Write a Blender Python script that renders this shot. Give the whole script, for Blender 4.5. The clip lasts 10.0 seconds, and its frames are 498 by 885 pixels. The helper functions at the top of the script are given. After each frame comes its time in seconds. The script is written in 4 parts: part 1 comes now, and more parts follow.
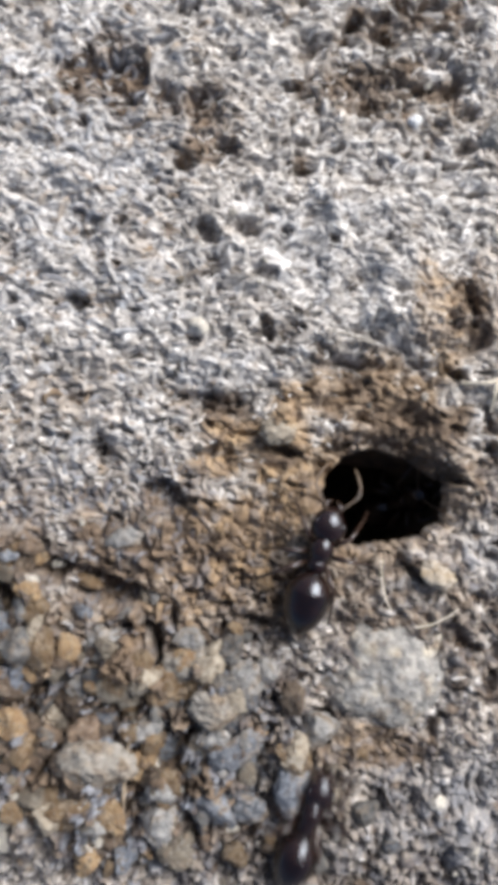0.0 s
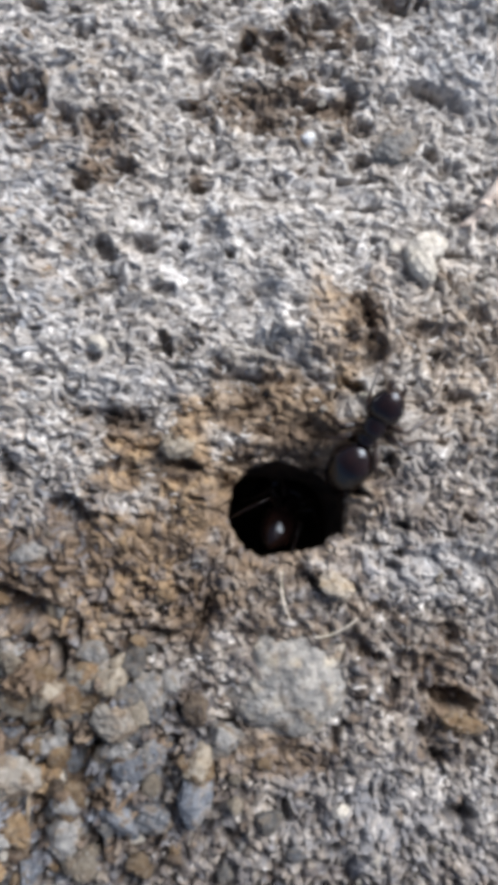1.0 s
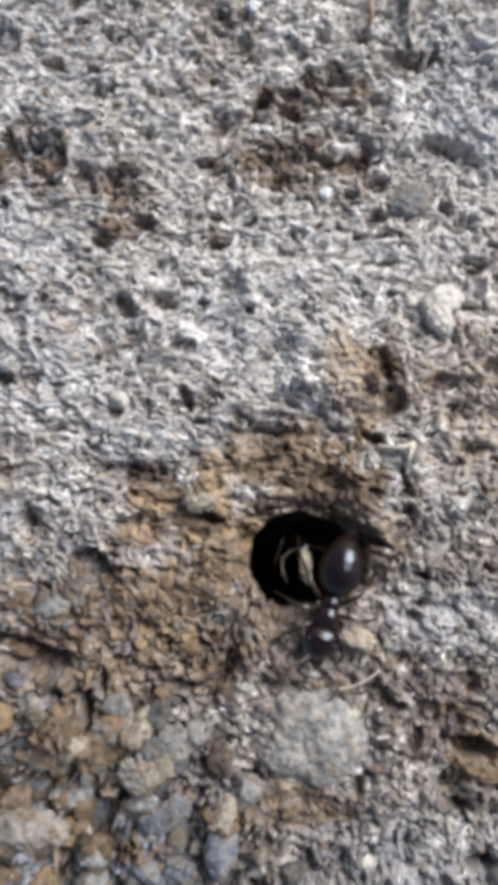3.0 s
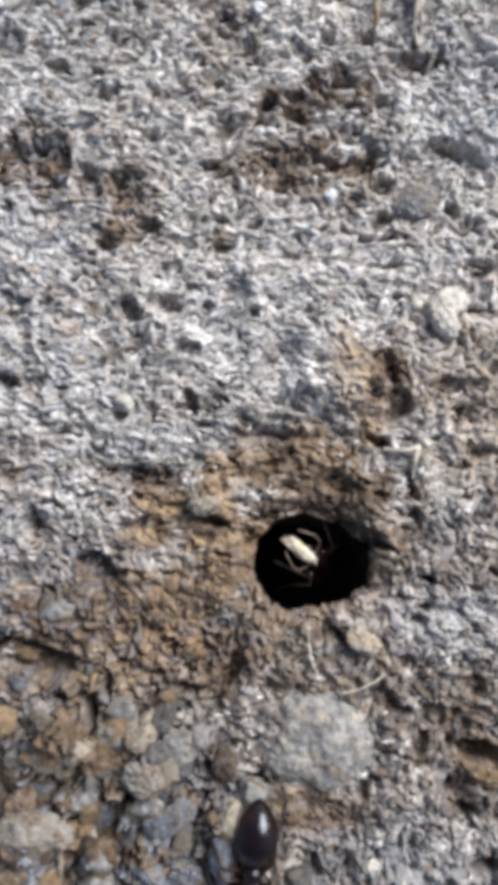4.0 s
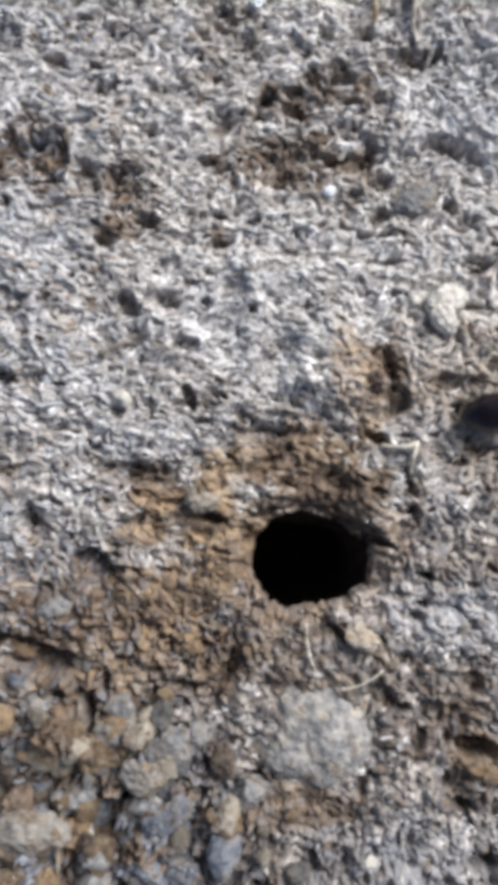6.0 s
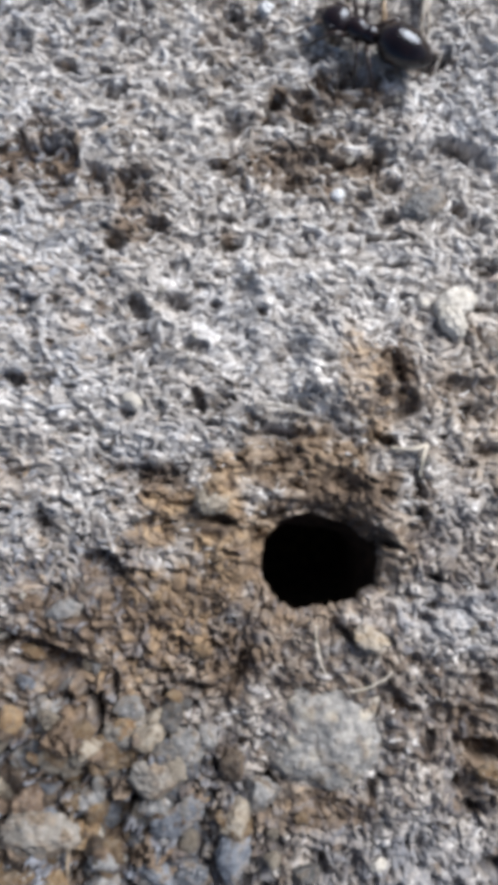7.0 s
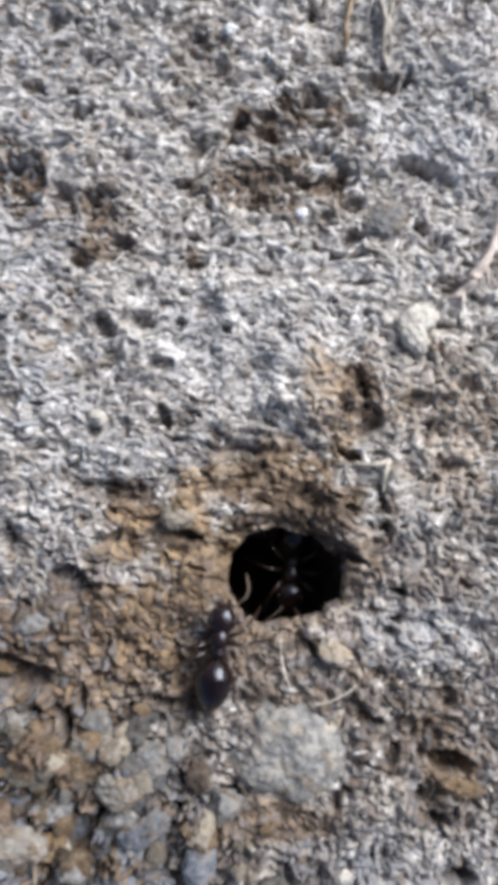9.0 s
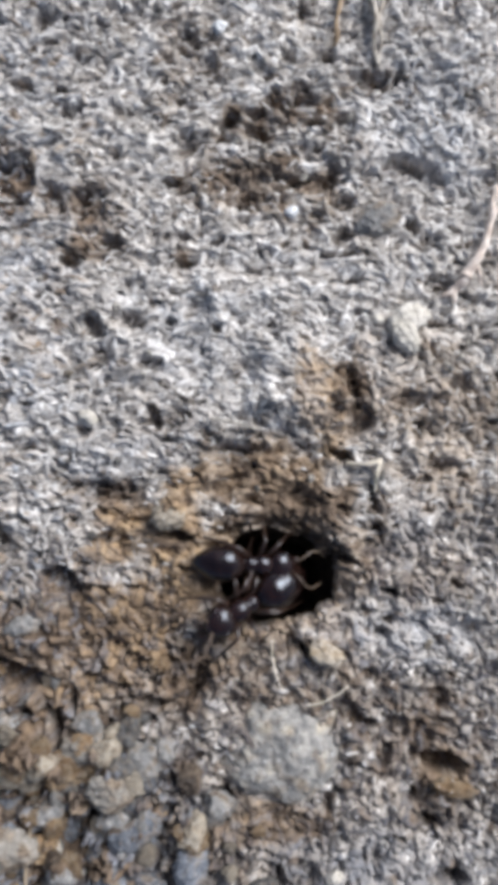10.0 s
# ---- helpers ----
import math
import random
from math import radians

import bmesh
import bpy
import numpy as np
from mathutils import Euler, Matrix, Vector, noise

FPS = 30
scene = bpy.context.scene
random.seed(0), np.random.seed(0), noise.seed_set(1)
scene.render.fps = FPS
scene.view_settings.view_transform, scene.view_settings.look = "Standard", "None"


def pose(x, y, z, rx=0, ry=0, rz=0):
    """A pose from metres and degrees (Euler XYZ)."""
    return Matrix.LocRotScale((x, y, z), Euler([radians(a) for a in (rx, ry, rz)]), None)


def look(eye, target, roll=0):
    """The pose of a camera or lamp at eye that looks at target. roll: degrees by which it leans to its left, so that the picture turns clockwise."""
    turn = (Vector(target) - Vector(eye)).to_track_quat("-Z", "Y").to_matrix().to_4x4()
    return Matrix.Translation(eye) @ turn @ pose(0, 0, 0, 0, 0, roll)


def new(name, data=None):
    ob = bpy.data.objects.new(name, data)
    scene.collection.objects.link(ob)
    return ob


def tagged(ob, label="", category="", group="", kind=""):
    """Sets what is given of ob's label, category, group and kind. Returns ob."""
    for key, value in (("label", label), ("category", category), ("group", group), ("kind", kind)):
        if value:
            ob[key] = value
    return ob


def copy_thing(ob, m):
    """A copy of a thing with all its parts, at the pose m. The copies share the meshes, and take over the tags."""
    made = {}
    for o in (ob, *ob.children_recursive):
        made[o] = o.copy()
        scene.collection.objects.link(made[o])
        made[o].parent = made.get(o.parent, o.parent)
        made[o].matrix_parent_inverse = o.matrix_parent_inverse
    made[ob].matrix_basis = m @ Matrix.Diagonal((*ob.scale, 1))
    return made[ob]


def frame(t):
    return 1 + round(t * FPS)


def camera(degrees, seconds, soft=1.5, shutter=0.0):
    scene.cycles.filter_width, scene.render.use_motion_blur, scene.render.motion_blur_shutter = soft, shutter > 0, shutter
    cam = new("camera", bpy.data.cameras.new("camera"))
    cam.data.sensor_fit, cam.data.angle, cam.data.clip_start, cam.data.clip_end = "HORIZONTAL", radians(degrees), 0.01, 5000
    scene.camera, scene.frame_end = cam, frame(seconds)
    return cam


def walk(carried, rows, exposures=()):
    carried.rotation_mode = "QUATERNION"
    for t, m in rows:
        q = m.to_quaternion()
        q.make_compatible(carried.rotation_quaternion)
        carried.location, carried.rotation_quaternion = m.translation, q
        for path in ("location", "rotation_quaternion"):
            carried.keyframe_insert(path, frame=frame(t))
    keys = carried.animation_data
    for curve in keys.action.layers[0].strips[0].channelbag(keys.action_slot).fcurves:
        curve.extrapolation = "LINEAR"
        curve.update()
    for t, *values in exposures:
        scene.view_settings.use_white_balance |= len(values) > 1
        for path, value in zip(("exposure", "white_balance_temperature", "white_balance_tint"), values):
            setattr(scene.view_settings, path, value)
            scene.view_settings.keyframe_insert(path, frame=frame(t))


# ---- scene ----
MM = 0.001

# ---- camera ----
cam = camera(35.0, 10.0, soft=8.2, shutter=0.2)
PATH = [
    (0.0, -3.46, 0.85, 21.99, 1.27, 0.76, 1.54),
    (0.1, -3.42, 0.69, 22.07, 1.37, 0.81, 1.49),
    (0.2, -2.89, 0.62, 22.15, 1.47, 0.87, 1.44),
    (0.3, -2.68, 1.02, 22.23, 1.57, 0.92, 1.39),
    (0.4, -2.97, 1.06, 22.31, 1.66, 0.98, 1.34),
    (0.5, -1.96, 0.95, 22.39, 1.76, 1.03, 1.30),
    (0.6, -1.46, 0.93, 22.36, 1.76, 1.06, 1.16),
    (0.7, -0.81, 1.02, 22.32, 1.76, 1.09, 1.02),
    (0.8, -0.74, 1.33, 22.29, 1.76, 1.12, 0.88),
    (0.9, -0.91, 1.28, 22.26, 1.76, 1.15, 0.75),
    (1.0, -0.52, 1.09, 22.23, 1.76, 1.18, 0.61),
    (1.1, -0.50, 1.11, 22.27, 1.83, 1.23, 0.53),
    (1.2, -0.54, 1.24, 22.31, 1.90, 1.29, 0.45),
    (1.3, -0.49, 1.26, 22.35, 1.97, 1.34, 0.38),
    (1.4, -0.59, 1.33, 22.39, 2.04, 1.40, 0.30),
    (1.5, -0.53, 1.56, 22.43, 2.11, 1.45, 0.22),
    (1.6, -0.63, 1.83, 22.42, 2.07, 1.48, 0.21),
    (1.7, -1.02, 1.80, 22.42, 2.04, 1.51, 0.20),
    (1.8, -0.70, 1.90, 22.41, 2.01, 1.54, 0.19),
    (1.9, -0.91, 2.03, 22.41, 1.97, 1.57, 0.18),
    (2.0, -1.18, 2.14, 22.40, 1.94, 1.61, 0.17),
    (2.1, -1.04, 2.14, 22.42, 1.96, 1.59, 0.16),
    (2.2, -0.98, 2.12, 22.43, 1.97, 1.58, 0.14),
    (3.3, -1.00, 2.52, 22.58, 2.14, 1.47, -0.06),
    (3.4, -1.16, 2.48, 22.60, 2.16, 1.46, -0.07),
    (3.5, -1.24, 2.55, 22.61, 2.17, 1.45, -0.09),
    (3.6, -1.18, 2.50, 22.58, 2.14, 1.49, -0.07),
    (3.7, -1.08, 2.47, 22.56, 2.10, 1.53, -0.06),
    (3.8, -1.02, 2.51, 22.53, 2.07, 1.57, -0.04),
    (3.9, -1.08, 2.57, 22.50, 2.03, 1.61, -0.02),
    (4.0, -1.07, 2.57, 22.47, 1.99, 1.65, -0.01),
    (4.5, -1.27, 2.61, 22.38, 2.00, 1.47, 0.00),
    (5.0, -1.25, 2.59, 22.38, 2.02, 1.65, -0.04),
    (5.5, -1.29, 2.55, 22.33, 1.84, 1.20, 0.01),
    (5.6, -1.30, 2.58, 22.34, 1.87, 1.18, 0.01),
    (5.7, -1.24, 2.53, 22.36, 1.89, 1.16, 0.01),
    (6.8, -1.51, 2.45, 22.49, 2.16, 0.92, 0.03),
    (6.9, -1.72, 2.43, 22.49, 2.21, 1.09, 0.03),
    (7.0, -1.44, 2.43, 22.49, 2.26, 1.25, 0.03),
    (7.1, -1.18, 2.39, 22.53, 2.27, 1.28, 0.01),
    (7.2, -1.09, 2.37, 22.56, 2.27, 1.31, -0.02),
    (7.3, -0.86, 2.36, 22.59, 2.27, 1.34, -0.04),
    (7.4, -0.93, 2.46, 22.63, 2.27, 1.37, -0.06),
    (7.5, -0.25, 2.32, 22.66, 2.28, 1.40, -0.08),
    (7.6, -0.73, 2.48, 22.67, 2.28, 1.34, -0.06),
    (7.7, -0.59, 2.47, 22.67, 2.28, 1.29, -0.05),
    (7.8, -0.91, 2.56, 22.68, 2.28, 1.23, -0.03),
    (7.9, -0.98, 2.62, 22.69, 2.28, 1.17, -0.01),
    (8.0, -0.92, 2.62, 22.69, 2.28, 1.12, 0.01),
    (8.1, -0.89, 2.61, 22.69, 2.29, 1.18, -0.01),
    (8.2, -0.98, 2.73, 22.69, 2.30, 1.24, -0.03),
    (8.3, -0.88, 2.69, 22.69, 2.31, 1.30, -0.05),
    (8.4, -0.24, 2.63, 22.69, 2.31, 1.37, -0.07),
    (8.5, -0.30, 2.60, 22.69, 2.32, 1.43, -0.09),
    (8.6, -0.26, 2.66, 22.70, 2.36, 1.40, -0.10),
    (8.7, -0.27, 2.68, 22.71, 2.39, 1.38, -0.12),
    (8.8, -0.40, 2.73, 22.72, 2.43, 1.36, -0.13),
    (8.9, -0.26, 2.82, 22.73, 2.47, 1.34, -0.15),
    (9.0, -0.42, 2.77, 22.74, 2.50, 1.31, -0.17),
    (9.1, -0.44, 2.82, 22.72, 2.47, 1.35, -0.18),
    (9.2, -0.42, 2.78, 22.69, 2.45, 1.39, -0.20),
    (9.3, -0.13, 2.78, 22.66, 2.42, 1.43, -0.21),
    (9.4, -0.30, 2.85, 22.64, 2.39, 1.46, -0.23),
    (9.5, -0.45, 2.87, 22.61, 2.37, 1.50, -0.24),
    (9.6, -0.40, 2.95, 22.61, 2.35, 1.46, -0.26),
    (9.7, -0.32, 2.95, 22.61, 2.34, 1.43, -0.28),
    (9.8, -0.30, 2.89, 22.61, 2.32, 1.39, -0.30),
    (9.9, -0.16, 2.86, 22.61, 2.31, 1.35, -0.32),
    (10.0, -0.16, 2.85, 22.62, 2.30, 1.31, -0.34),
]
walk(cam, [(t, pose(x * MM, y * MM, z * MM, rx, ry, rz)) for t, x, y, z, rx, ry, rz in PATH],
     [(0.0, 0.22, 6700, 10), (0.5, 0.12, 6480, 10), (1.0, 0.03, 6520, 10), (2.0, -0.02, 6580, 10), (3.5, -0.01, 6500, 10), (5.7, -0.01, 6460, 10),
      (7.0, 0.00, 6400, 10), (7.5, -0.10, 6420, 10), (8.0, 0.06, 6400, 10), (9.0, 0.02, 6390, 10), (9.5, -0.04, 6390, 10), (10.0, -0.03, 6390, 10)])

# ---- daylight: open sky, soft sun from the far right-hand side ----
SUN_ELEVATION, SUN_AZIMUTH = 40.0, 46.0
world = bpy.data.worlds.new("sky")
scene.world = world
world.use_nodes = True
wn = world.node_tree.nodes
sky = wn.new("ShaderNodeTexSky")
sky.sky_type, sky.sun_disc = "NISHITA", False
sky.air_density, sky.dust_density, sky.ozone_density = 0.85, 3.2, 0.9
sky.sun_elevation, sky.sun_rotation = radians(SUN_ELEVATION), radians(SUN_AZIMUTH)
world.node_tree.links.new(sky.outputs[0], wn["Background"].inputs[0])
wn["Background"].inputs[1].default_value = 0.092
sun = new("sun", bpy.data.lights.new("sun", "SUN"))
sun.data.energy, sun.data.angle, sun.data.color = 4.45, radians(38), (0.985, 0.99, 1.0)
_az, _el = radians(SUN_AZIMUTH), radians(SUN_ELEVATION)
sun.matrix_world = look((0, 0, 0), (-math.sin(_az) * math.cos(_el), -math.cos(_az) * math.cos(_el), -math.sin(_el)))


# ---- materials ----
def material(name):
    m = bpy.data.materials.new(name)
    m.use_nodes = True
    return m, m.node_tree.nodes, m.node_tree.links, m.node_tree.nodes["Principled BSDF"]


def mixed(n, l, a, b, fac, mode="MIX"):
    """A colour mix node; a, b, fac: sockets or values. Returns its output."""
    k = n.new("ShaderNodeMix")
    k.data_type, k.blend_type = "RGBA", mode
    for slot, value in ((k.inputs[0], fac), (k.inputs[6], a), (k.inputs[7], b)):
        if isinstance(value, bpy.types.NodeSocket):
            l.new(value, slot)
        else:
            slot.default_value = value
    return k.outputs[2]


def speckle(n, l, scale, detail, lo, hi, vector):
    """Noise stretched between lo and hi to 0..1."""
    t = n.new("ShaderNodeTexNoise")
    t.inputs["Scale"].default_value, t.inputs["Detail"].default_value = scale, detail
    l.new(vector, t.inputs["Vector"])
    r = n.new("ShaderNodeMapRange")
    r.inputs[1].default_value, r.inputs[2].default_value = lo, hi
    l.new(t.outputs[0], r.inputs[0])
    return r.outputs[0]


def attribute(n, name):
    a = n.new("ShaderNodeAttribute")
    a.attribute_name = name
    return a.outputs["Fac"]


def soil_material():
    m, n, l, bsdf = material("weathered_soil_crust")
    co = n.new("ShaderNodeTexCoord").outputs["Object"]
    tone = n.new("ShaderNodeValToRGB")
    e = tone.color_ramp.elements
    e[0].position, e[0].color = 0.0, (0.10, 0.10, 0.115, 1)
    e[1].position, e[1].color = 1.0, (0.86, 0.84, 0.82, 1)
    for at, c in ((0.25, (0.235, 0.21, 0.19, 1)), (0.55, (0.44, 0.41, 0.38, 1)), (0.8, (0.63, 0.60, 0.57, 1))):
        k = e.new(at)
        k.color = c
    l.new(attribute(n, "tone"), tone.inputs[0])
    ochre = mixed(n, l, (0.185, 0.115, 0.058, 1), (0.44, 0.305, 0.17, 1), speckle(n, l, 2600, 3, 0.35, 0.65, co))
    humus_and_shade = mixed(n, l, (0.080, 0.058, 0.044, 1), (0.235, 0.175, 0.128, 1), speckle(n, l, 3200, 3, 0.35, 0.65, co))
    c = mixed(n, l, tone.outputs[0], (0.72, 0.745, 0.79, 1), attribute(n, "pale"))
    c = mixed(n, l, c, ochre, attribute(n, "stain"))
    c = mixed(n, l, c, humus_and_shade, attribute(n, "humus_and_shade"))
    blue = mixed(n, l, (0.09, 0.105, 0.14, 1), (0.36, 0.40, 0.47, 1), speckle(n, l, 2400, 3, 0.35, 0.65, co))
    c = mixed(n, l, c, blue, attribute(n, "slate"))
    grain = speckle(n, l, 14000, 4, 0.3, 0.7, co)
    c = mixed(n, l, c, mixed(n, l, (0.62, 0.60, 0.58, 1), (1.25, 1.25, 1.25, 1), grain), 0.8, "MULTIPLY")
    l.new(c, bsdf.inputs["Base Color"])
    bsdf.inputs["Roughness"].default_value = 0.88
    bsdf.inputs["Specular IOR Level"].default_value = 0.3
    b = n.new("ShaderNodeBump")
    b.inputs["Strength"].default_value, b.inputs["Distance"].default_value = 0.7, 0.03 * MM
    l.new(speckle(n, l, 22000, 3, 0.2, 0.8, co), b.inputs["Height"])
    l.new(b.outputs[0], bsdf.inputs["Normal"])
    return m


def stone_material(name, dark, light, rough=0.75, vein=None, mottle=1800, tint=(0.38, 1.2), dirt=(0.48, 0.68)):
    """A small stone: two-scale mottling, a per-stone tint, fine relief."""
    m, n, l, bsdf = material(name)
    co = n.new("ShaderNodeTexCoord").outputs["Object"]
    c = mixed(n, l, (*dark, 1), (*light, 1), speckle(n, l, mottle, 5, 0.35, 0.65, co))
    if vein:
        c = mixed(n, l, c, (*vein, 1), speckle(n, l, 0.6 * mottle, 5, 0.52, 0.68, co))
    info = n.new("ShaderNodeObjectInfo")
    r = n.new("ShaderNodeMapRange")
    r.inputs[3].default_value, r.inputs[4].default_value = tint
    l.new(info.outputs["Random"], r.inputs[0])
    both = n.new("ShaderNodeVectorMath")
    both.operation = "SCALE"
    l.new(c, both.inputs[0])
    l.new(r.outputs[0], both.inputs["Scale"])
    c = mixed(n, l, both.outputs[0], (0.6, 0.6, 0.6, 1), speckle(n, l, 12000, 2, 0.62, 0.75, co))
    earth = mixed(n, l, (0.10, 0.075, 0.055, 1), (0.30, 0.24, 0.18, 1), speckle(n, l, 7000, 3, 0.35, 0.65, co))
    c = mixed(n, l, c, earth, speckle(n, l, 2200, 5, *dirt, co))
    l.new(c, bsdf.inputs["Base Color"])
    bsdf.inputs["Roughness"].default_value = rough
    b = n.new("ShaderNodeBump")
    b.inputs["Strength"].default_value, b.inputs["Distance"].default_value = 1.0, 0.10 * MM
    l.new(speckle(n, l, 5000, 5, 0.2, 0.8, co), b.inputs["Height"])
    l.new(b.outputs[0], bsdf.inputs["Normal"])
    return m


def chitin_material(name, dark, light, rough, coat=0.3):
    m, n, l, bsdf = material(name)
    co = n.new("ShaderNodeTexCoord").outputs["Object"]
    c = mixed(n, l, (*dark, 1), (*light, 1), speckle(n, l, 2500, 3, 0.35, 0.75, co))
    l.new(c, bsdf.inputs["Base Color"])
    bsdf.inputs["Roughness"].default_value = rough
    bsdf.inputs["Coat Weight"].default_value = coat
    bsdf.inputs["Specular IOR Level"].default_value = 0.62
    bsdf.inputs["Specular Tint"].default_value = (0.80, 0.88, 1.0, 1)
    bsdf.inputs["Coat Roughness"].default_value = 0.12
    b = n.new("ShaderNodeBump")
    b.inputs["Strength"].default_value, b.inputs["Distance"].default_value = 0.25, 0.01 * MM
    l.new(speckle(n, l, 30000, 2, 0.2, 0.8, co), b.inputs["Height"])
    l.new(b.outputs[0], bsdf.inputs["Normal"])
    return m


def fibre_material(name, dark, light):
    m, n, l, bsdf = material(name)
    co = n.new("ShaderNodeTexCoord").outputs["Object"]
    l.new(mixed(n, l, (*dark, 1), (*light, 1), speckle(n, l, 4000, 3, 0.35, 0.65, co)), bsdf.inputs["Base Color"])
    bsdf.inputs["Roughness"].default_value = 0.6
    return m


SOIL = soil_material()
STONE_GREY = stone_material("grey_stone", (0.20, 0.20, 0.20), (0.42, 0.41, 0.40), vein=(0.5, 0.48, 0.45))
STONE_PALE = stone_material("pale_granular_stone", (0.19, 0.19, 0.19), (0.43, 0.41, 0.38), 0.9, vein=(0.50, 0.45, 0.37), mottle=3000, tint=(0.95, 1.05), dirt=(0.50, 0.70))
STONE_BLUE = stone_material("slate_stone", (0.11, 0.125, 0.155), (0.32, 0.345, 0.39), 0.7, dirt=(0.50, 0.68))
STONE_OCHRE = stone_material("ochre_stone", (0.26, 0.16, 0.08), (0.46, 0.33, 0.19))
STONE_BROWN = stone_material("brown_stone", (0.12, 0.08, 0.055), (0.28, 0.20, 0.14))
STONE_TAN = stone_material("tan_stone", (0.30, 0.25, 0.19), (0.50, 0.45, 0.37))
STONE_CHIP = stone_material("bleached_tan_stone", (0.34, 0.26, 0.17), (0.62, 0.57, 0.50), tint=(0.95, 1.0), dirt=(0.52, 0.70))
STONE_PEAK = stone_material("grey_tan_stone", (0.19, 0.175, 0.155), (0.38, 0.355, 0.32), tint=(0.8, 1.05), dirt=(0.42, 0.62))
STONE_WHITE = stone_material("white_mineral", (0.56, 0.52, 0.45), (0.76, 0.72, 0.66), 0.6, tint=(0.92, 1.0), dirt=(0.66, 0.90))
QUARTZ = stone_material("bright_quartz", (0.80, 0.82, 0.85), (0.92, 0.92, 0.92), 0.15, tint=(0.95, 1.05), dirt=(0.8, 0.9))
CRUMB = stone_material("food_crumb", (0.66, 0.54, 0.36), (0.90, 0.83, 0.68), 0.6, tint=(0.95, 1.05), dirt=(0.66, 0.80))
CHITIN = chitin_material("dark_chitin", (0.008, 0.004, 0.004), (0.022, 0.010, 0.008), 0.20, 0.0)
CHITIN_GASTER = chitin_material("glossy_gaster", (0.006, 0.003, 0.003), (0.018, 0.008, 0.006), 0.10, 0.0)
CHITIN_FEELER = chitin_material("pale_feeler_chitin", (0.10, 0.07, 0.05), (0.20, 0.15, 0.11), 0.4, 0.0)
CHITIN_LEG = chitin_material("brown_leg_chitin", (0.022, 0.012, 0.009), (0.060, 0.034, 0.022), 0.28)
ROOT = fibre_material("pale_dry_root", (0.50, 0.46, 0.36), (0.78, 0.70, 0.60))
ROOT_DULL = fibre_material("dusty_dry_root", (0.26, 0.22, 0.18), (0.60, 0.55, 0.48))
ROOT_TAN = fibre_material("tan_root", (0.22, 0.15, 0.09), (0.50, 0.37, 0.24))
ROOT_PINK = fibre_material("pinkish_root", (0.58, 0.47, 0.40), (0.82, 0.73, 0.66))
STRAW = fibre_material("weathered_straw", (0.16, 0.12, 0.08), (0.42, 0.34, 0.25))
HAIR = fibre_material("grey_root_hair", (0.30, 0.27, 0.23), (0.52, 0.48, 0.42))


# ---- numeric noise ----
def hashed(ix, iy, seed):
    h = (ix.astype(np.int64) * 374761393 + iy.astype(np.int64) * 668265263 + seed * 974634541) & 0x7FFFFFFF
    h = ((h ^ (h >> 13)) * 1274126177) & 0x7FFFFFFF
    h = ((h ^ (h >> 16)) * 739982445) & 0x7FFFFFFF
    return ((h ^ (h >> 15)) & 0xFFFFFF) / float(0xFFFFFF)


def value_noise(x, y, seed):
    """Smooth lattice noise, -1 to 1, with cells one unit wide."""
    ix, iy = np.floor(x), np.floor(y)
    fx, fy = x - ix, y - iy
    fx, fy = fx * fx * fx * (fx * (fx * 6 - 15) + 10), fy * fy * fy * (fy * (fy * 6 - 15) + 10)
    a, b = hashed(ix, iy, seed), hashed(ix + 1, iy, seed)
    c, d = hashed(ix, iy + 1, seed), hashed(ix + 1, iy + 1, seed)
    return 2 * (a + (b - a) * fx + (c - a) * fy + (a - b - c + d) * fx * fy) - 1


def fractal(x, y, size, seed, octaves=3, fall=0.5):
    total, amount, weight = 0, 1.0, 0.0
    for i in range(octaves):
        total = total + amount * value_noise(x / size + 17.3 * i, y / size - 9.1 * i, seed + i)
        weight, amount, size = weight + amount, amount * fall, size * 0.5
    return total / weight


def cells(x, y, seed, jitter=0.9):
    """Scattered cells: distance to the nearest and the second nearest seed, and a random number of the nearest."""
    ix, iy = np.floor(x), np.floor(y)
    f1, f2, who = np.full(x.shape, 9.0), np.full(x.shape, 9.0), np.zeros(x.shape)
    for ox in (-1, 0, 1):
        for oy in (-1, 0, 1):
            cx, cy = ix + ox, iy + oy
            px = cx + 0.5 + jitter * (hashed(cx, cy, seed) - 0.5)
            py = cy + 0.5 + jitter * (hashed(cx, cy, seed + 7) - 0.5)
            d = np.hypot(x - px, y - py)
            near = d < f1
            f2 = np.where(near, f1, np.minimum(f2, d))
            who = np.where(near, hashed(cx, cy, seed + 13), who)
            f1 = np.where(near, d, f1)
    return f1, f2, who


def smooth(a, b, v):
    t = np.clip((v - a) / (b - a), 0, 1)
    return t * t * (3 - 2 * t)


# ---- ground: relief in millimetres over a fine grid, the burrow's mouth at the origin ----
STEP = 0.027
GX, GY = np.meshgrid(np.arange(-12.3, 7.5, STEP), np.arange(-12.3, 17.7, STEP))
WX = GX + 0.30 * fractal(GX, GY, 1.6, 31) + 0.16 * fractal(GX, GY, 0.45, 35)
WY = GY + 0.30 * fractal(GX, GY, 1.6, 41) + 0.16 * fractal(GX, GY, 0.45, 45)


def blob(x, y, rx, ry, turn=0.0, hard=0.0, ragged=0.35):
    """An uneven patch: 1 in its middle, 0 outside."""
    c, s = math.cos(radians(turn)), math.sin(radians(turn))
    u, v = ((WX - x) * c + (WY - y) * s) / rx, (-(WX - x) * s + (WY - y) * c) / ry
    d = np.hypot(u, v) + ragged * RAGGED
    return 1 - smooth(hard, 1.0, d)


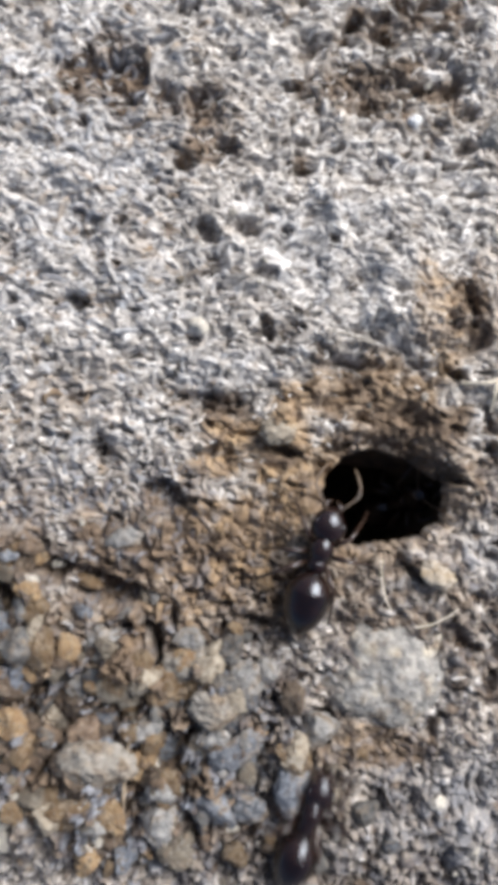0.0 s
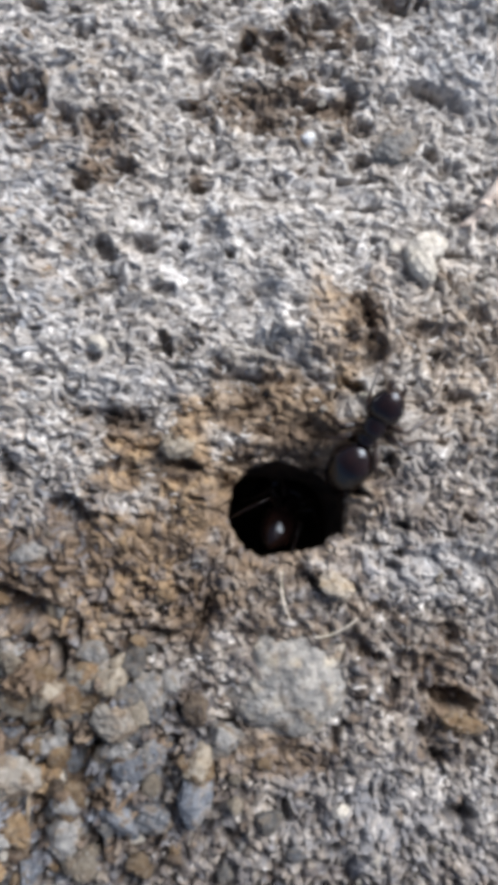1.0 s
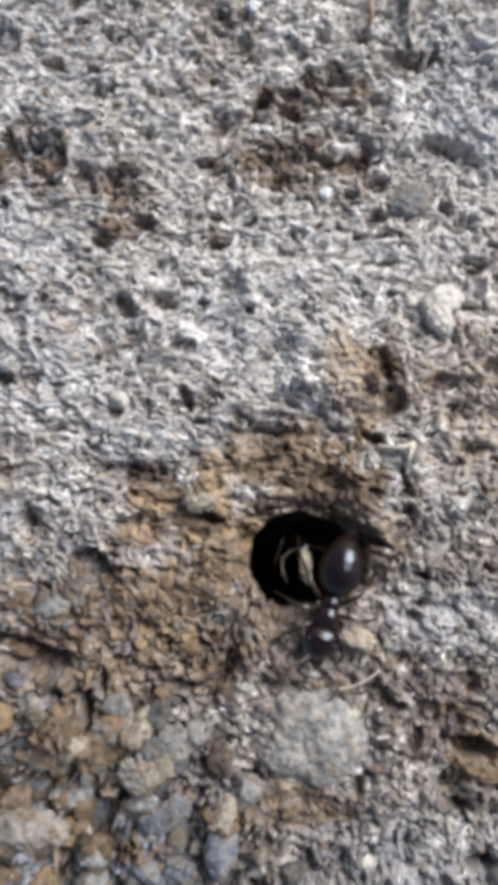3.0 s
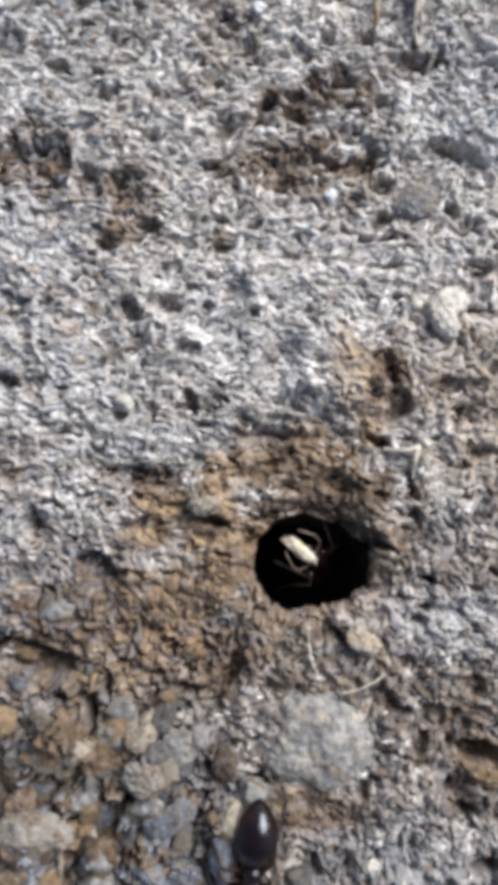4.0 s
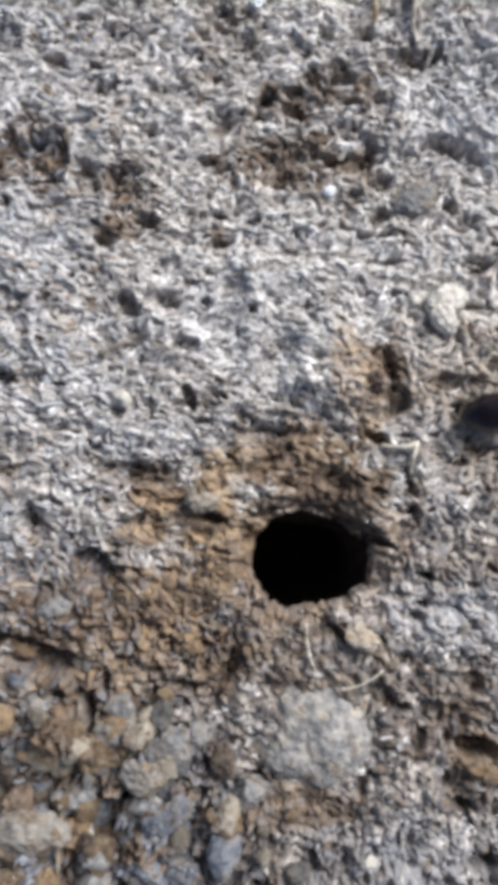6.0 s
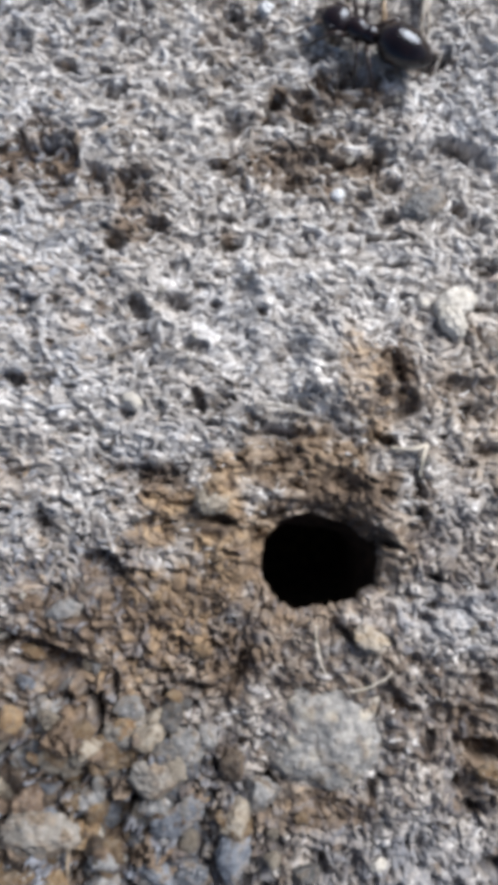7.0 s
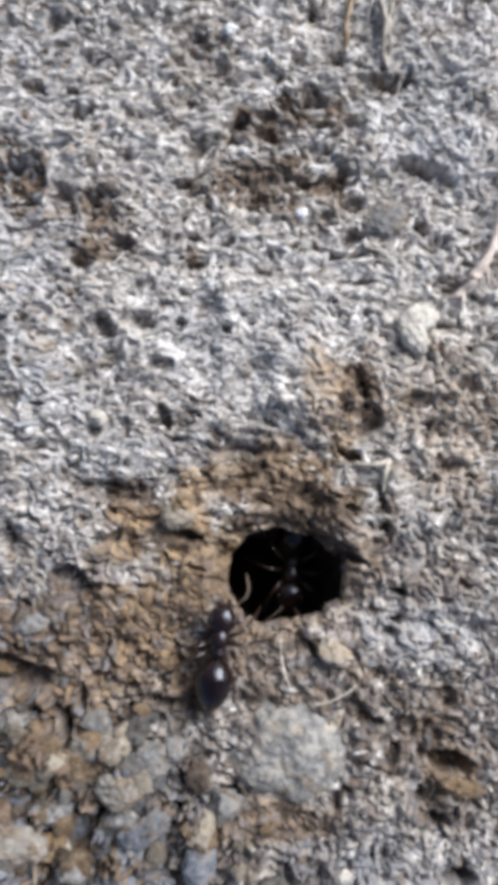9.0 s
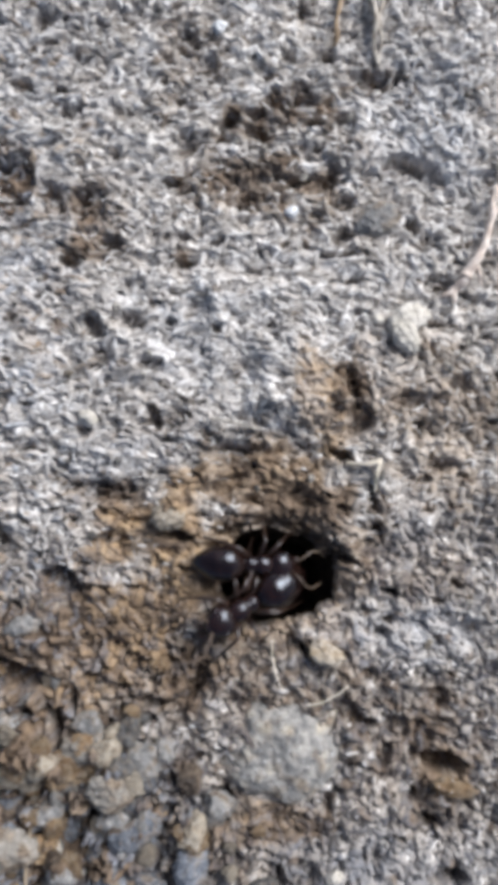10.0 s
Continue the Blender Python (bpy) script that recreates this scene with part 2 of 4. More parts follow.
RAGGED = fractal(GX, GY, 0.9, 51, 4, 0.6)
coarse = np.zeros_like(GX)      # share of loose coarse soil
stain = np.zeros_like(GX)       # ochre clay
humus_and_shade = np.zeros_like(GX)       # dark organic soil, plus shade painted into hollows and gaps
pale = np.zeros_like(GX)        # bleached mineral crust
shape = 0.30 * fractal(GX, GY, 5.0, 61, 2) + 0.20 * fractal(GX, GY, 1.8, 65, 3) + 0.12 * fractal(GX, GY, 0.95, 67, 2)


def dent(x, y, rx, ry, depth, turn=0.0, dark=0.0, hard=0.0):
    global shape, humus_and_shade
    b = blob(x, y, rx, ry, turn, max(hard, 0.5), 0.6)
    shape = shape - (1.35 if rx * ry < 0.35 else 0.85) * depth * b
    # every dent gets a least darkness: hollow shade painted in with brown soil
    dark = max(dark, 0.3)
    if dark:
        humus_and_shade = np.maximum(humus_and_shade, min(1.0, 1.5 * dark) * blob(x, y, 1.15 * rx, 1.15 * ry, turn, 0.4, 0.6))


def rise(x, y, rx, ry, height, turn=0.0, hard=0.1):
    global shape
    shape = shape + height * blob(x, y, rx, ry, turn, hard)


def clay(x, y, rx, ry, amount, turn=0.0):
    global stain
    stain = np.maximum(stain, amount * blob(x, y, rx, ry, turn, 0.45, 0.7))


def bleach(x, y, rx, ry, amount, turn=0.0):
    global pale
    pale = np.maximum(pale, amount * blob(x, y, rx, ry, turn, 0.1, 0.6))


def soil(x, y, rx, ry, amount, turn=0.0):
    global humus_and_shade
    humus_and_shade = np.maximum(humus_and_shade, amount * blob(x, y, rx, ry, turn, 0.35, 0.8))


def loosen(x, y, rx, ry, amount, turn=0.0):
    global coarse
    coarse = np.maximum(coarse, amount * blob(x, y, rx, ry, turn, 0.5, 0.3))


# loose soil below the crust
loosen(-6.51, -6.77, 6.0, 4.5, 1.0)
loosen(-11.31, -4.05, 3.5, 3.5, 1.0)
loosen(0.05, -10.45, 9.0, 3.6, 0.35)
loosen(-3.63, -2.45, 3.0, 1.5, 0.25, 20)
# the raised pale crust and its broken lower edge
rise(-3.63, 5.71, 6.8, 3.8, 0.36, 8, 0.45)
rise(1.01, 5.71, 2.0, 1.8, 0.25, 20, 0.4)
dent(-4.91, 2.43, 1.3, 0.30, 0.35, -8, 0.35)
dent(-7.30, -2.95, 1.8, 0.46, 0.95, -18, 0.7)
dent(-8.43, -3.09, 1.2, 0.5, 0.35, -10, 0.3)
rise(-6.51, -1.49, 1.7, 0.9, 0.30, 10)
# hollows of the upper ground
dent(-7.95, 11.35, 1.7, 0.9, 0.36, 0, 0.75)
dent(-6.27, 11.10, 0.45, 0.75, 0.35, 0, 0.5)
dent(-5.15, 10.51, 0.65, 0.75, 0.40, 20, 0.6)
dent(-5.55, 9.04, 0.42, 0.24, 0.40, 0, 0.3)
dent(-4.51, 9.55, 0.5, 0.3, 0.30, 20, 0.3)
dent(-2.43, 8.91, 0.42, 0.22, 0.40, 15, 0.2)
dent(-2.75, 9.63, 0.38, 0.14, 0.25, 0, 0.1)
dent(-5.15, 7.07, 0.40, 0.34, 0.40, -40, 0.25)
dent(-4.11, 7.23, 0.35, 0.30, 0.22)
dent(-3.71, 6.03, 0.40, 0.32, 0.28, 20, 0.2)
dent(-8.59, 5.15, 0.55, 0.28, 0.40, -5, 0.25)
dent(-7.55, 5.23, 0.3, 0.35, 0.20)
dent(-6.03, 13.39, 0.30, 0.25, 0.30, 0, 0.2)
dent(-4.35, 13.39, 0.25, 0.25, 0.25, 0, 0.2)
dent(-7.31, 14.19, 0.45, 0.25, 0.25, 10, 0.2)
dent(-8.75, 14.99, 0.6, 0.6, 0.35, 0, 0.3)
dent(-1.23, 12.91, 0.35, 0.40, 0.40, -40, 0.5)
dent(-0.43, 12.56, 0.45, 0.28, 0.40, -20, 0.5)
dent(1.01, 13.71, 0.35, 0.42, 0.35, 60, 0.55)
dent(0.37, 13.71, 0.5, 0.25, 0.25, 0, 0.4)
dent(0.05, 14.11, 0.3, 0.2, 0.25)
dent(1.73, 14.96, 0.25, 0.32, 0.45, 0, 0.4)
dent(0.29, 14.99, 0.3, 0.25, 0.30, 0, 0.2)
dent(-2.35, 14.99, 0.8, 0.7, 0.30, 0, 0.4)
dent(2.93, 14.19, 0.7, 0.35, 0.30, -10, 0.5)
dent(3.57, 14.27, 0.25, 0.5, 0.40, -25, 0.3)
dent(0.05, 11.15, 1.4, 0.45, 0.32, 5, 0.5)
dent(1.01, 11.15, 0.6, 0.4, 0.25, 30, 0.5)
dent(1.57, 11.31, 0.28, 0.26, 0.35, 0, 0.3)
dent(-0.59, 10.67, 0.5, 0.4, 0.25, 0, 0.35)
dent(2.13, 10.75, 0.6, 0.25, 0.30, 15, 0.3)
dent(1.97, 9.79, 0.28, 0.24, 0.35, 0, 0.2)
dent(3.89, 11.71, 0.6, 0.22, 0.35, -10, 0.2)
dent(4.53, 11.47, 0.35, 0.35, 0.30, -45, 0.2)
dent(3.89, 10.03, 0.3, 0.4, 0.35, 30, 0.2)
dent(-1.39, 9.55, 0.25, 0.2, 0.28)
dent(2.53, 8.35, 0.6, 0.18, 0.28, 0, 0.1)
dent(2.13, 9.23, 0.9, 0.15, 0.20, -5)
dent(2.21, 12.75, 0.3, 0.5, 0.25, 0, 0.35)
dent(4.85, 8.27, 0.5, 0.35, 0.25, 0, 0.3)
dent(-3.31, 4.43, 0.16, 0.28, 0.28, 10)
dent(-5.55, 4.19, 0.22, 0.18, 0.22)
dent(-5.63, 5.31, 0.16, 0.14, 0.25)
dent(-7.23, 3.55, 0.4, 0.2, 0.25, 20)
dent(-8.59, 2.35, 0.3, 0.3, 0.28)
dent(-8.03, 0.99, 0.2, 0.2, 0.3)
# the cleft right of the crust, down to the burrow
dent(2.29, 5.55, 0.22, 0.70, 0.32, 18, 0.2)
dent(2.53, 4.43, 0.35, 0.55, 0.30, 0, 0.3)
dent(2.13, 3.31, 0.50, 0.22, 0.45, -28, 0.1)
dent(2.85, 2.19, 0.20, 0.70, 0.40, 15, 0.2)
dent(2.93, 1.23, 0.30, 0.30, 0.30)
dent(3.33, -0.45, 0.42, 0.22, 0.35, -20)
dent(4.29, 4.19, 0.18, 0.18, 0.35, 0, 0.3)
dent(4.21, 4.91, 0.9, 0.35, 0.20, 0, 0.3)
dent(3.73, 3.55, 0.4, 0.2, 0.25)
dent(4.69, 2.83, 0.5, 0.25, 0.20, 0, 0.15)
# round the burrow
dent(0.93, 2.35, 0.42, 0.50, 0.20, 20, 0.4)
dent(0.29, 1.87, 1.3, 1.2, 0.30, 0, 0.2)
dent(-1.23, 2.67, 0.7, 0.35, 0.30, 20, 0.2)
dent(-0.75, 3.70, 1.1, 0.22, 0.22, 0, 0.2)
rise(-0.5, 4.6, 1.8, 0.9, 0.32, 8, 0.3)
dent(-2.83, 1.07, 0.9, 0.25, 0.45, -15, 0.45)
dent(-1.87, 0.59, 0.4, 0.6, 0.25, 0, 0.2)
rise(-2.99, 1.87, 0.75, 0.5, 0.40, 0)
rise(-2.51, -0.05, 0.9, 0.8, 0.30, 30)
rise(-4.91, -0.37, 0.9, 0.6, 0.25, 30)
dent(-5.71, -0.21, 0.9, 0.22, 0.30, -15, 0.3)
dent(1.81, 0.83, 0.30, 0.18, 0.30, -25)
dent(1.88, 0.42, 0.50, 0.20, 0.6, -24)
dent(1.33, 0.91, 0.5, 0.25, 0.5, -20)
# below the burrow
dent(1.01, -2.29, 0.50, 0.18, 0.35, -40)
rise(1.41, -2.21, 0.45, 0.30, 0.25, -20)
dent(-0.19, -3.76, 0.75, 0.13, 0.35, -12)
dent(-2.35, -3.25, 0.25, 0.70, 0.50, -30, 0.35)
dent(-2.83, -4.05, 0.4, 0.5, 0.25, 0, 0.3)
dent(1.65, -4.29, 0.30, 0.45, 0.45, -30, 0.45)
dent(3.25, -4.53, 1.3, 0.75, 0.28, 0, 0.45)
dent(3.09, -5.01, 0.25, 0.25, 0.35, 0, 0.3)
dent(2.61, -2.77, 0.3, 0.2, 0.28, 0, 0.2)
dent(4.82, -5.36, 0.80, 0.26, 0.75, -12, 0.6)
dent(3.89, -6.21, 0.25, 0.35, 0.35, 0, 0.3)
dent(4.29, -6.85, 0.30, 0.40, 0.40, 0, 0.4)
dent(1.49, -6.29, 0.25, 0.5, 0.30, 0, 0.2)
dent(0.53, -6.77, 0.9, 0.5, 0.15, 0, 0.1)
dent(4.37, -8.53, 0.8, 0.22, 0.30)
dent(-1.39, -6.45, 0.35, 0.55, 0.35, 0, 0.3)

dent(-9.3, -2.3, 1.2, 0.5, 0.9, -20, 0.8)
dent(-6.2, -4.3, 0.35, 0.8, 0.8, 25, 0.8)
dent(-8.4, -5.6, 0.5, 0.7, 0.8, -15, 0.8)
dent(-5.9, -7.3, 0.6, 0.45, 0.9, 10, 0.8)
# shadow under and between the stones, dug in and painted dark
dent(-5.47, -5.41, 0.55, 0.30, 0.75, 0, 0.7)
dent(-4.91, -6.69, 0.70, 0.30, 0.55, -20, 0.5)
dent(-6.83, -5.89, 0.45, 0.40, 0.50, 30, 0.5)
dent(-8.59, -6.45, 0.45, 0.50, 0.45, 0, 0.5)
dent(-5.71, -3.73, 0.30, 0.55, 0.45, 20, 0.5)
dent(-7.95, -8.29, 1.0, 0.25, 0.55, 5, 0.5)
dent(-5.47, -7.89, 0.35, 0.45, 0.45, 0, 0.4)
dent(-3.63, -8.93, 0.70, 0.25, 0.55, 0, 0.4)
dent(-2.35, -8.85, 0.55, 0.25, 0.50, 0, 0.4)
dent(-3.39, -3.65, 0.40, 0.25, 0.35, 0, 0.4)
dent(2.29, -3.97, 1.0, 0.45, 0.60, -15, 0.66)
dent(4.53, -3.41, 0.30, 0.30, 0.30, 0, 0.3)
dent(0.13, -8.53, 0.25, 0.30, 0.40, 0, 0.2)
dent(4.85, -8.45, 0.5, 0.3, 0.35, 0, 0.2)

# ochre clay carried out of the burrow
clay(-0.2, 2.8, 3.0, 1.35, 0.9, 0)
clay(0.6, 2.5, 2.8, 1.6, 0.9)
clay(1.57, 5.07, 1.2, 2.0, 0.7, 15)
clay(-2.51, 0.43, 3.0, 2.8, 0.95)
clay(-3.79, -1.49, 4.4, 2.4, 0.95, 35)
clay(-5.71, -3.25, 4.6, 2.3, 0.7, 15)
clay(-8.27, -5.33, 3.8, 3.8, 0.6)
clay(0.37, -6.77, 2.2, 0.9, 0.6)
clay(4.21, 4.91, 2.3, 1.2, 0.35)
clay(0.21, 11.15, 2.6, 1.0, 0.35)
clay(-5.23, -7.25, 3.2, 2.3, 0.45)
clay(3.89, 4.75, 3.2, 2.6, 0.32)
clay(4.37, -0.05, 1.6, 2.0, 0.2)
clay(4.85, -5.49, 1.3, 0.7, 0.6)
clay(1.33, -2.05, 0.7, 0.4, 0.7)
clay(-5.23, 10.03, 1.3, 1.4, 0.35)
clay(-8.91, 2.51, 3.2, 1.4, 0.3, 20)
clay(-7.07, 7.31, 0.7, 1.2, 0.4)
# dark crumbly soil showing through, some patches with shade painted in
soil(-7.79, 11.35, 2.4, 1.3, 0.95)
soil(-5.07, 10.03, 1.2, 1.5, 0.95, 20)
soil(0.05, 10.99, 2.2, 0.9, 0.78, 5)
soil(0.85, 13.71, 1.2, 0.9, 0.78)
soil(-0.91, 12.75, 1.2, 0.8, 0.93, -25)
soil(1.97, 12.43, 0.9, 1.0, 0.62)
soil(2.93, 14.19, 1.2, 0.7, 0.78)
soil(-2.35, 14.99, 1.6, 1.1, 0.62)
soil(3.57, 10.83, 2.0, 1.6, 0.3)
soil(2.77, -4.37, 3.0, 1.9, 0.85, -10)
soil(-6.03, -1.81, 2.2, 1.5, 0.85, 10)
soil(-7.47, -2.77, 2.6, 0.9, 0.95, -20)
soil(-2.35, -3.41, 0.9, 1.5, 0.93, -20)
soil(-7.31, -5.65, 4.0, 3.0, 0.5)
soil(-4.91, -8.37, 4.5, 2.0, 0.62)
soil(-11.31, -2.45, 3.5, 3.0, 0.78)
soil(0.69, 2.03, 2.2, 1.3, 0.95)
soil(-0.59, 3.63, 2.0, 0.8, 0.62)
soil(-2.83, 0.83, 1.4, 0.5, 0.93, -12)
soil(2.45, 5.39, 0.6, 1.6, 0.93, 12)
soil(2.77, 1.87, 0.9, 1.6, 0.62, 12)
soil(4.21, 4.75, 1.8, 0.9, 0.62)
soil(-5.07, 2.35, 1.8, 0.5, 0.78, -8)
soil(-6.03, -0.29, 1.6, 0.5, 0.78, -10)
soil(-1.23, -6.45, 0.8, 1.3, 0.62)
soil(4.53, -6.45, 1.2, 1.4, 0.62)
soil(-1.87, -2.13, 2.6, 1.2, 0.55, 10)
soil(-0.59, -4.21, 1.6, 0.9, 0.5)
soil(-8.91, -7.25, 4.0, 3.0, 0.5)
soil(-6.51, -4.05, 3.0, 1.2, 0.6)
soil(-3.63, -7.73, 3.0, 1.6, 0.4)
soil(-1.71, -3.09, 2.0, 0.9, 0.54)
soil(0.05, -2.77, 1.2, 0.5, 0.54)
soil(-8.27, -2.45, 2.6, 2.2, 0.95)
soil(-0.91, 1.87, 1.3, 1.7, 0.9)
soil(0.21, 2.83, 2.2, 0.9, 0.8)
soil(1.33, 2.35, 1.5, 0.9, 0.85)
soil(-0.43, 11.31, 2.7, 1.1, 0.9, 5)
soil(1.01, 13.55, 1.7, 1.0, 0.9)
soil(-0.75, 12.91, 1.4, 0.9, 0.95, -20)
soil(-5.15, 10.67, 1.3, 1.5, 0.9, 20)
soil(-2.51, 9.07, 0.8, 0.35, 0.9, 15)
soil(2.61, -4.21, 2.4, 1.3, 0.95, -10)
soil(-8.11, -4.69, 2.8, 2.8, 0.8)
soil(-8.43, -8.05, 2.8, 1.8, 0.75)
soil(4.85, -3.89, 1.3, 1.0, 0.6)
soil(-4.11, -5.33, 3.4, 2.0, 0.5, 20)
clay(4.9, 3.4, 3.0, 3.4, 0.38)
clay(0.6, 0.6, 4.6, 5.0, 0.34)
soil(-6.6, -1.6, 2.6, 1.3, 1.0)
soil(-3.4, -1.2, 2.2, 1.2, 0.6)
# browner soil here, the ants' shadow painted into the next two patches
soil(-1.5, -2.0, 1.7, 1.6, 0.6)
soil(-1.8, -0.8, 1.1, 2.0, 0.7)
soil(-0.2, -3.9, 1.6, 0.5, 0.8, -8)
soil(-2.3, -3.2, 0.6, 1.3, 0.95, -25)
clay(1.9, 5.0, 0.9, 1.3, 0.8)
clay(-2.1, 0.1, 1.5, 2.1, 1.0)
soil(-1.9, 0.3, 0.8, 1.6, 0.6, 8)
soil(-2.7, -1.2, 1.5, 1.0, 0.5, 20)
soil(3.4, -4.9, 3.2, 1.7, 0.7, -8)
soil(0.9, -6.9, 2.0, 0.9, 0.6)
soil(-6.4, -6.4, 4.4, 3.6, 0.62)
soil(5.0, 4.4, 2.2, 1.1, 0.55)
# bleached mineral crust
bleach(-0.6, 5.3, 2.4, 0.9, 0.4)
bleach(-8.5, 9.0, 5.5, 11.0, 0.48)
bleach(3.0, -8.6, 5.0, 2.2, 0.3)
bleach(-1.39, 6.99, 5.5, 2.8, 0.35)
bleach(1.33, 4.91, 2.5, 1.3, 0.35)
bleach(3.57, -1.49, 3.2, 1.4, 0.45)
bleach(-4.91, 3.31, 2.9, 1.0, 0.4)
bleach(0.05, 8.91, 3.2, 0.9, 0.35)
bleach(3.89, 1.55, 1.7, 2.6, 0.25)
bleach(4.37, 13.87, 2.6, 4.6, 0.42)
bleach(1.97, -7.73, 3.8, 1.7, 0.12)
bleach(-7.63, 14.35, 2.9, 2.0, 0.25)

# grain of the crust: matted curled shreds; loose soil: angular grains of three sizes
def grain_layer(size, height, seed, share=1.0):
    """Angular grains, each tipped its own way; share: how many of the places are taken."""
    d1, d2, who = cells(WX / size, WY / (0.85 * size), seed, 1.0)
    lift, taken = np.modf(who * 5.77)[0], np.modf(who * 23.3)[0] < share
    tip_x, tip_y = np.modf(who * 13.7)[0] - 0.5, np.modf(who * 17.9)[0] - 0.5
    slope = (tip_x * np.sin(6.3 * WX / size) + tip_y * np.cos(6.3 * WY / size)) * 0.5
    h = height * (1.1 * np.clip(1 - 1.9 * d1 * d1, -0.3, 1) + 0.6 * (lift - 0.5) + 0.5 * slope)
    return np.where(taken, h, -1.0), who


def shred_mat(count, seed, length):
    """Curled shreds lying over one another: the height of the topmost and a random number of it, over the grid."""
    rng = np.random.default_rng(seed)
    rows, cols = GX.shape
    i0, j0 = rng.integers(0, rows, count), rng.integers(0, cols, count)
    x0, y0 = GX[i0, j0], GY[i0, j0]
    size = (0.68 + 0.32 * crust[i0, j0]) * (1 - 0.3 * coarse[i0, j0])
    wild = 0.30 + 0.75 * smooth(1.0, 4.0, x0) + 0.5 * (1 - crust[i0, j0])
    turn = 0.08 + 0.55 * FLOW[i0, j0] + rng.normal(0, 1, count) * (0.26 + 1.0 * wild)
    long, bend = rng.uniform(*length, count) * size, rng.normal(0, 1.0, count) * (1.0 + 0.9 * wild)
    wide, base, high = rng.uniform(0.055, 0.135, count), rng.uniform(0, 0.17, count), rng.uniform(0.12, 0.20, count)
    wide = wide * (0.72 + 0.28 * crust[i0, j0])
    steps = 18
    u = np.linspace(-0.5, 0.5, steps)[None, :]
    way = turn[:, None] + bend[:, None] * u * 2
    px = x0[:, None] + np.cumsum(np.cos(way), 1) * (long / steps)[:, None]
    py = y0[:, None] + np.cumsum(np.sin(way), 1) * (long / steps)[:, None]
    slim = wide[:, None] * (1 - 0.75 * (2 * np.abs(u)) ** 3)
    ends = base[:, None] - 0.10 * (2 * np.abs(u)) ** 2
    ci, cj = np.rint((py + 12.3) / STEP).astype(np.int64), np.rint((px + 12.3) / STEP).astype(np.int64)
    best = np.zeros(rows * cols, np.int64)
    number = np.broadcast_to(np.arange(count)[:, None], ci.shape)
    for oi in range(-5, 6):
        for oj in range(-5, 6):
            i, j = ci + oi, cj + oj
            d2 = ((i * STEP - 12.3 - py) ** 2 + (j * STEP - 12.3 - px) ** 2) / slim ** 2
            good = (d2 < 1) & (i >= 0) & (i < rows) & (j >= 0) & (j < cols)
            h = ends + high[:, None] * np.sqrt(np.clip(1 - d2, 0, 1))
            np.maximum.at(best, (i * cols + j)[good], (np.rint((h[good] + 0.2) * 20000).astype(np.int64) << 20) + number[good])
    best = best.reshape(rows, cols)
    who = np.modf((best & 0xFFFFF) * 0.6180339887)[0]
    return np.where(best > 0, (best >> 20) / 20000.0 - 0.2, -0.06), who


crust = smooth(-0.5, 1.5, GY + 0.9 * fractal(GX, GY, 2.5, 105, 3) - 1.6 * smooth(2.0, 4.0, GX))
# winding gaps between the clumps of the mat
gap = np.abs(fractal(WX, WY, 1.1, 111, 3)) + 0.16 * smooth(-0.25, 0.2, fractal(GX, GY, 2.0, 115, 2)) + 0.05 * RAGGED
gap = 1 - smooth(0.02, 0.10, gap)
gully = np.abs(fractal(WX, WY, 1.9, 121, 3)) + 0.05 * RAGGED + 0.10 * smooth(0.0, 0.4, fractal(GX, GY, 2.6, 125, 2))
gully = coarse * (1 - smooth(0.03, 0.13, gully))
knob = fractal(WX, WY, 0.8, 117, 2)
FLOW = fractal(GX, GY, 2.6, 107, 2)
flakes, who = shred_mat(24000, 3, (0.40, 1.15))
fine, gwho = grain_layer(0.12, 0.07, 5)
flakes = 1.3 * (flakes - 0.18) + 0.3 * fine
big, rwho = grain_layer(1.35, 0.80, 9, 0.22)
mid, mwho = grain_layer(0.62, 0.50, 15, 0.42)
small, swho = grain_layer(0.27, 0.22, 11, 0.7)
tiny, twho = grain_layer(0.15, 0.12, 13)
bed = 0.16 * fractal(GX, GY, 0.9, 57, 3)
lone, lwho = grain_layer(0.34, 0.24, 21, 0.16)
sand, sandwho = flakes + bed, who
for other, number in ((0.35 * tiny - 0.10 + bed, twho), (lone + bed, lwho)):
    sandwho = np.where(other > sand, number, sandwho)
    sand = np.maximum(sand, other)
sand = 0.72 * sand + 0.18 * fractal(WX, WY, 0.6, 73, 3)
grains, soilwho = 0.9 * flakes + 0.6 * tiny + bed, twho
for other, number in ((small + bed, swho), (mid, mwho), (big - 0.10, rwho)):
    soilwho = np.where(other > grains, number, soilwho)
    grains = np.maximum(grains, other)
grains = 1.3 * grains + 0.7 * fine + 1.1 * flakes + 0.30 * fractal(WX, WY, 0.4, 77, 3)
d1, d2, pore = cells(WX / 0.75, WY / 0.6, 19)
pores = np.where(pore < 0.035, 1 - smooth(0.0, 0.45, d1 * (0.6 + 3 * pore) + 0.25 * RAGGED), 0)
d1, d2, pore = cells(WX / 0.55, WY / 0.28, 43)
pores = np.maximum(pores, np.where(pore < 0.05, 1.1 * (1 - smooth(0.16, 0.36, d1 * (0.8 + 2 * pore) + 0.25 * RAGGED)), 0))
relief = (flakes * crust + sand * (1 - crust)) * (1 - coarse) + grains * coarse + 0.13 * knob - 0.17 * gap - 0.35 * gully - 0.30 * pores
crust_tone = 0.62 + 0.06 * smooth(4, 9, GY) + 0.58 * (who - 0.5) + 0.18 * (gwho - 0.5) - 0.10 * smooth(-2, -7, GX)
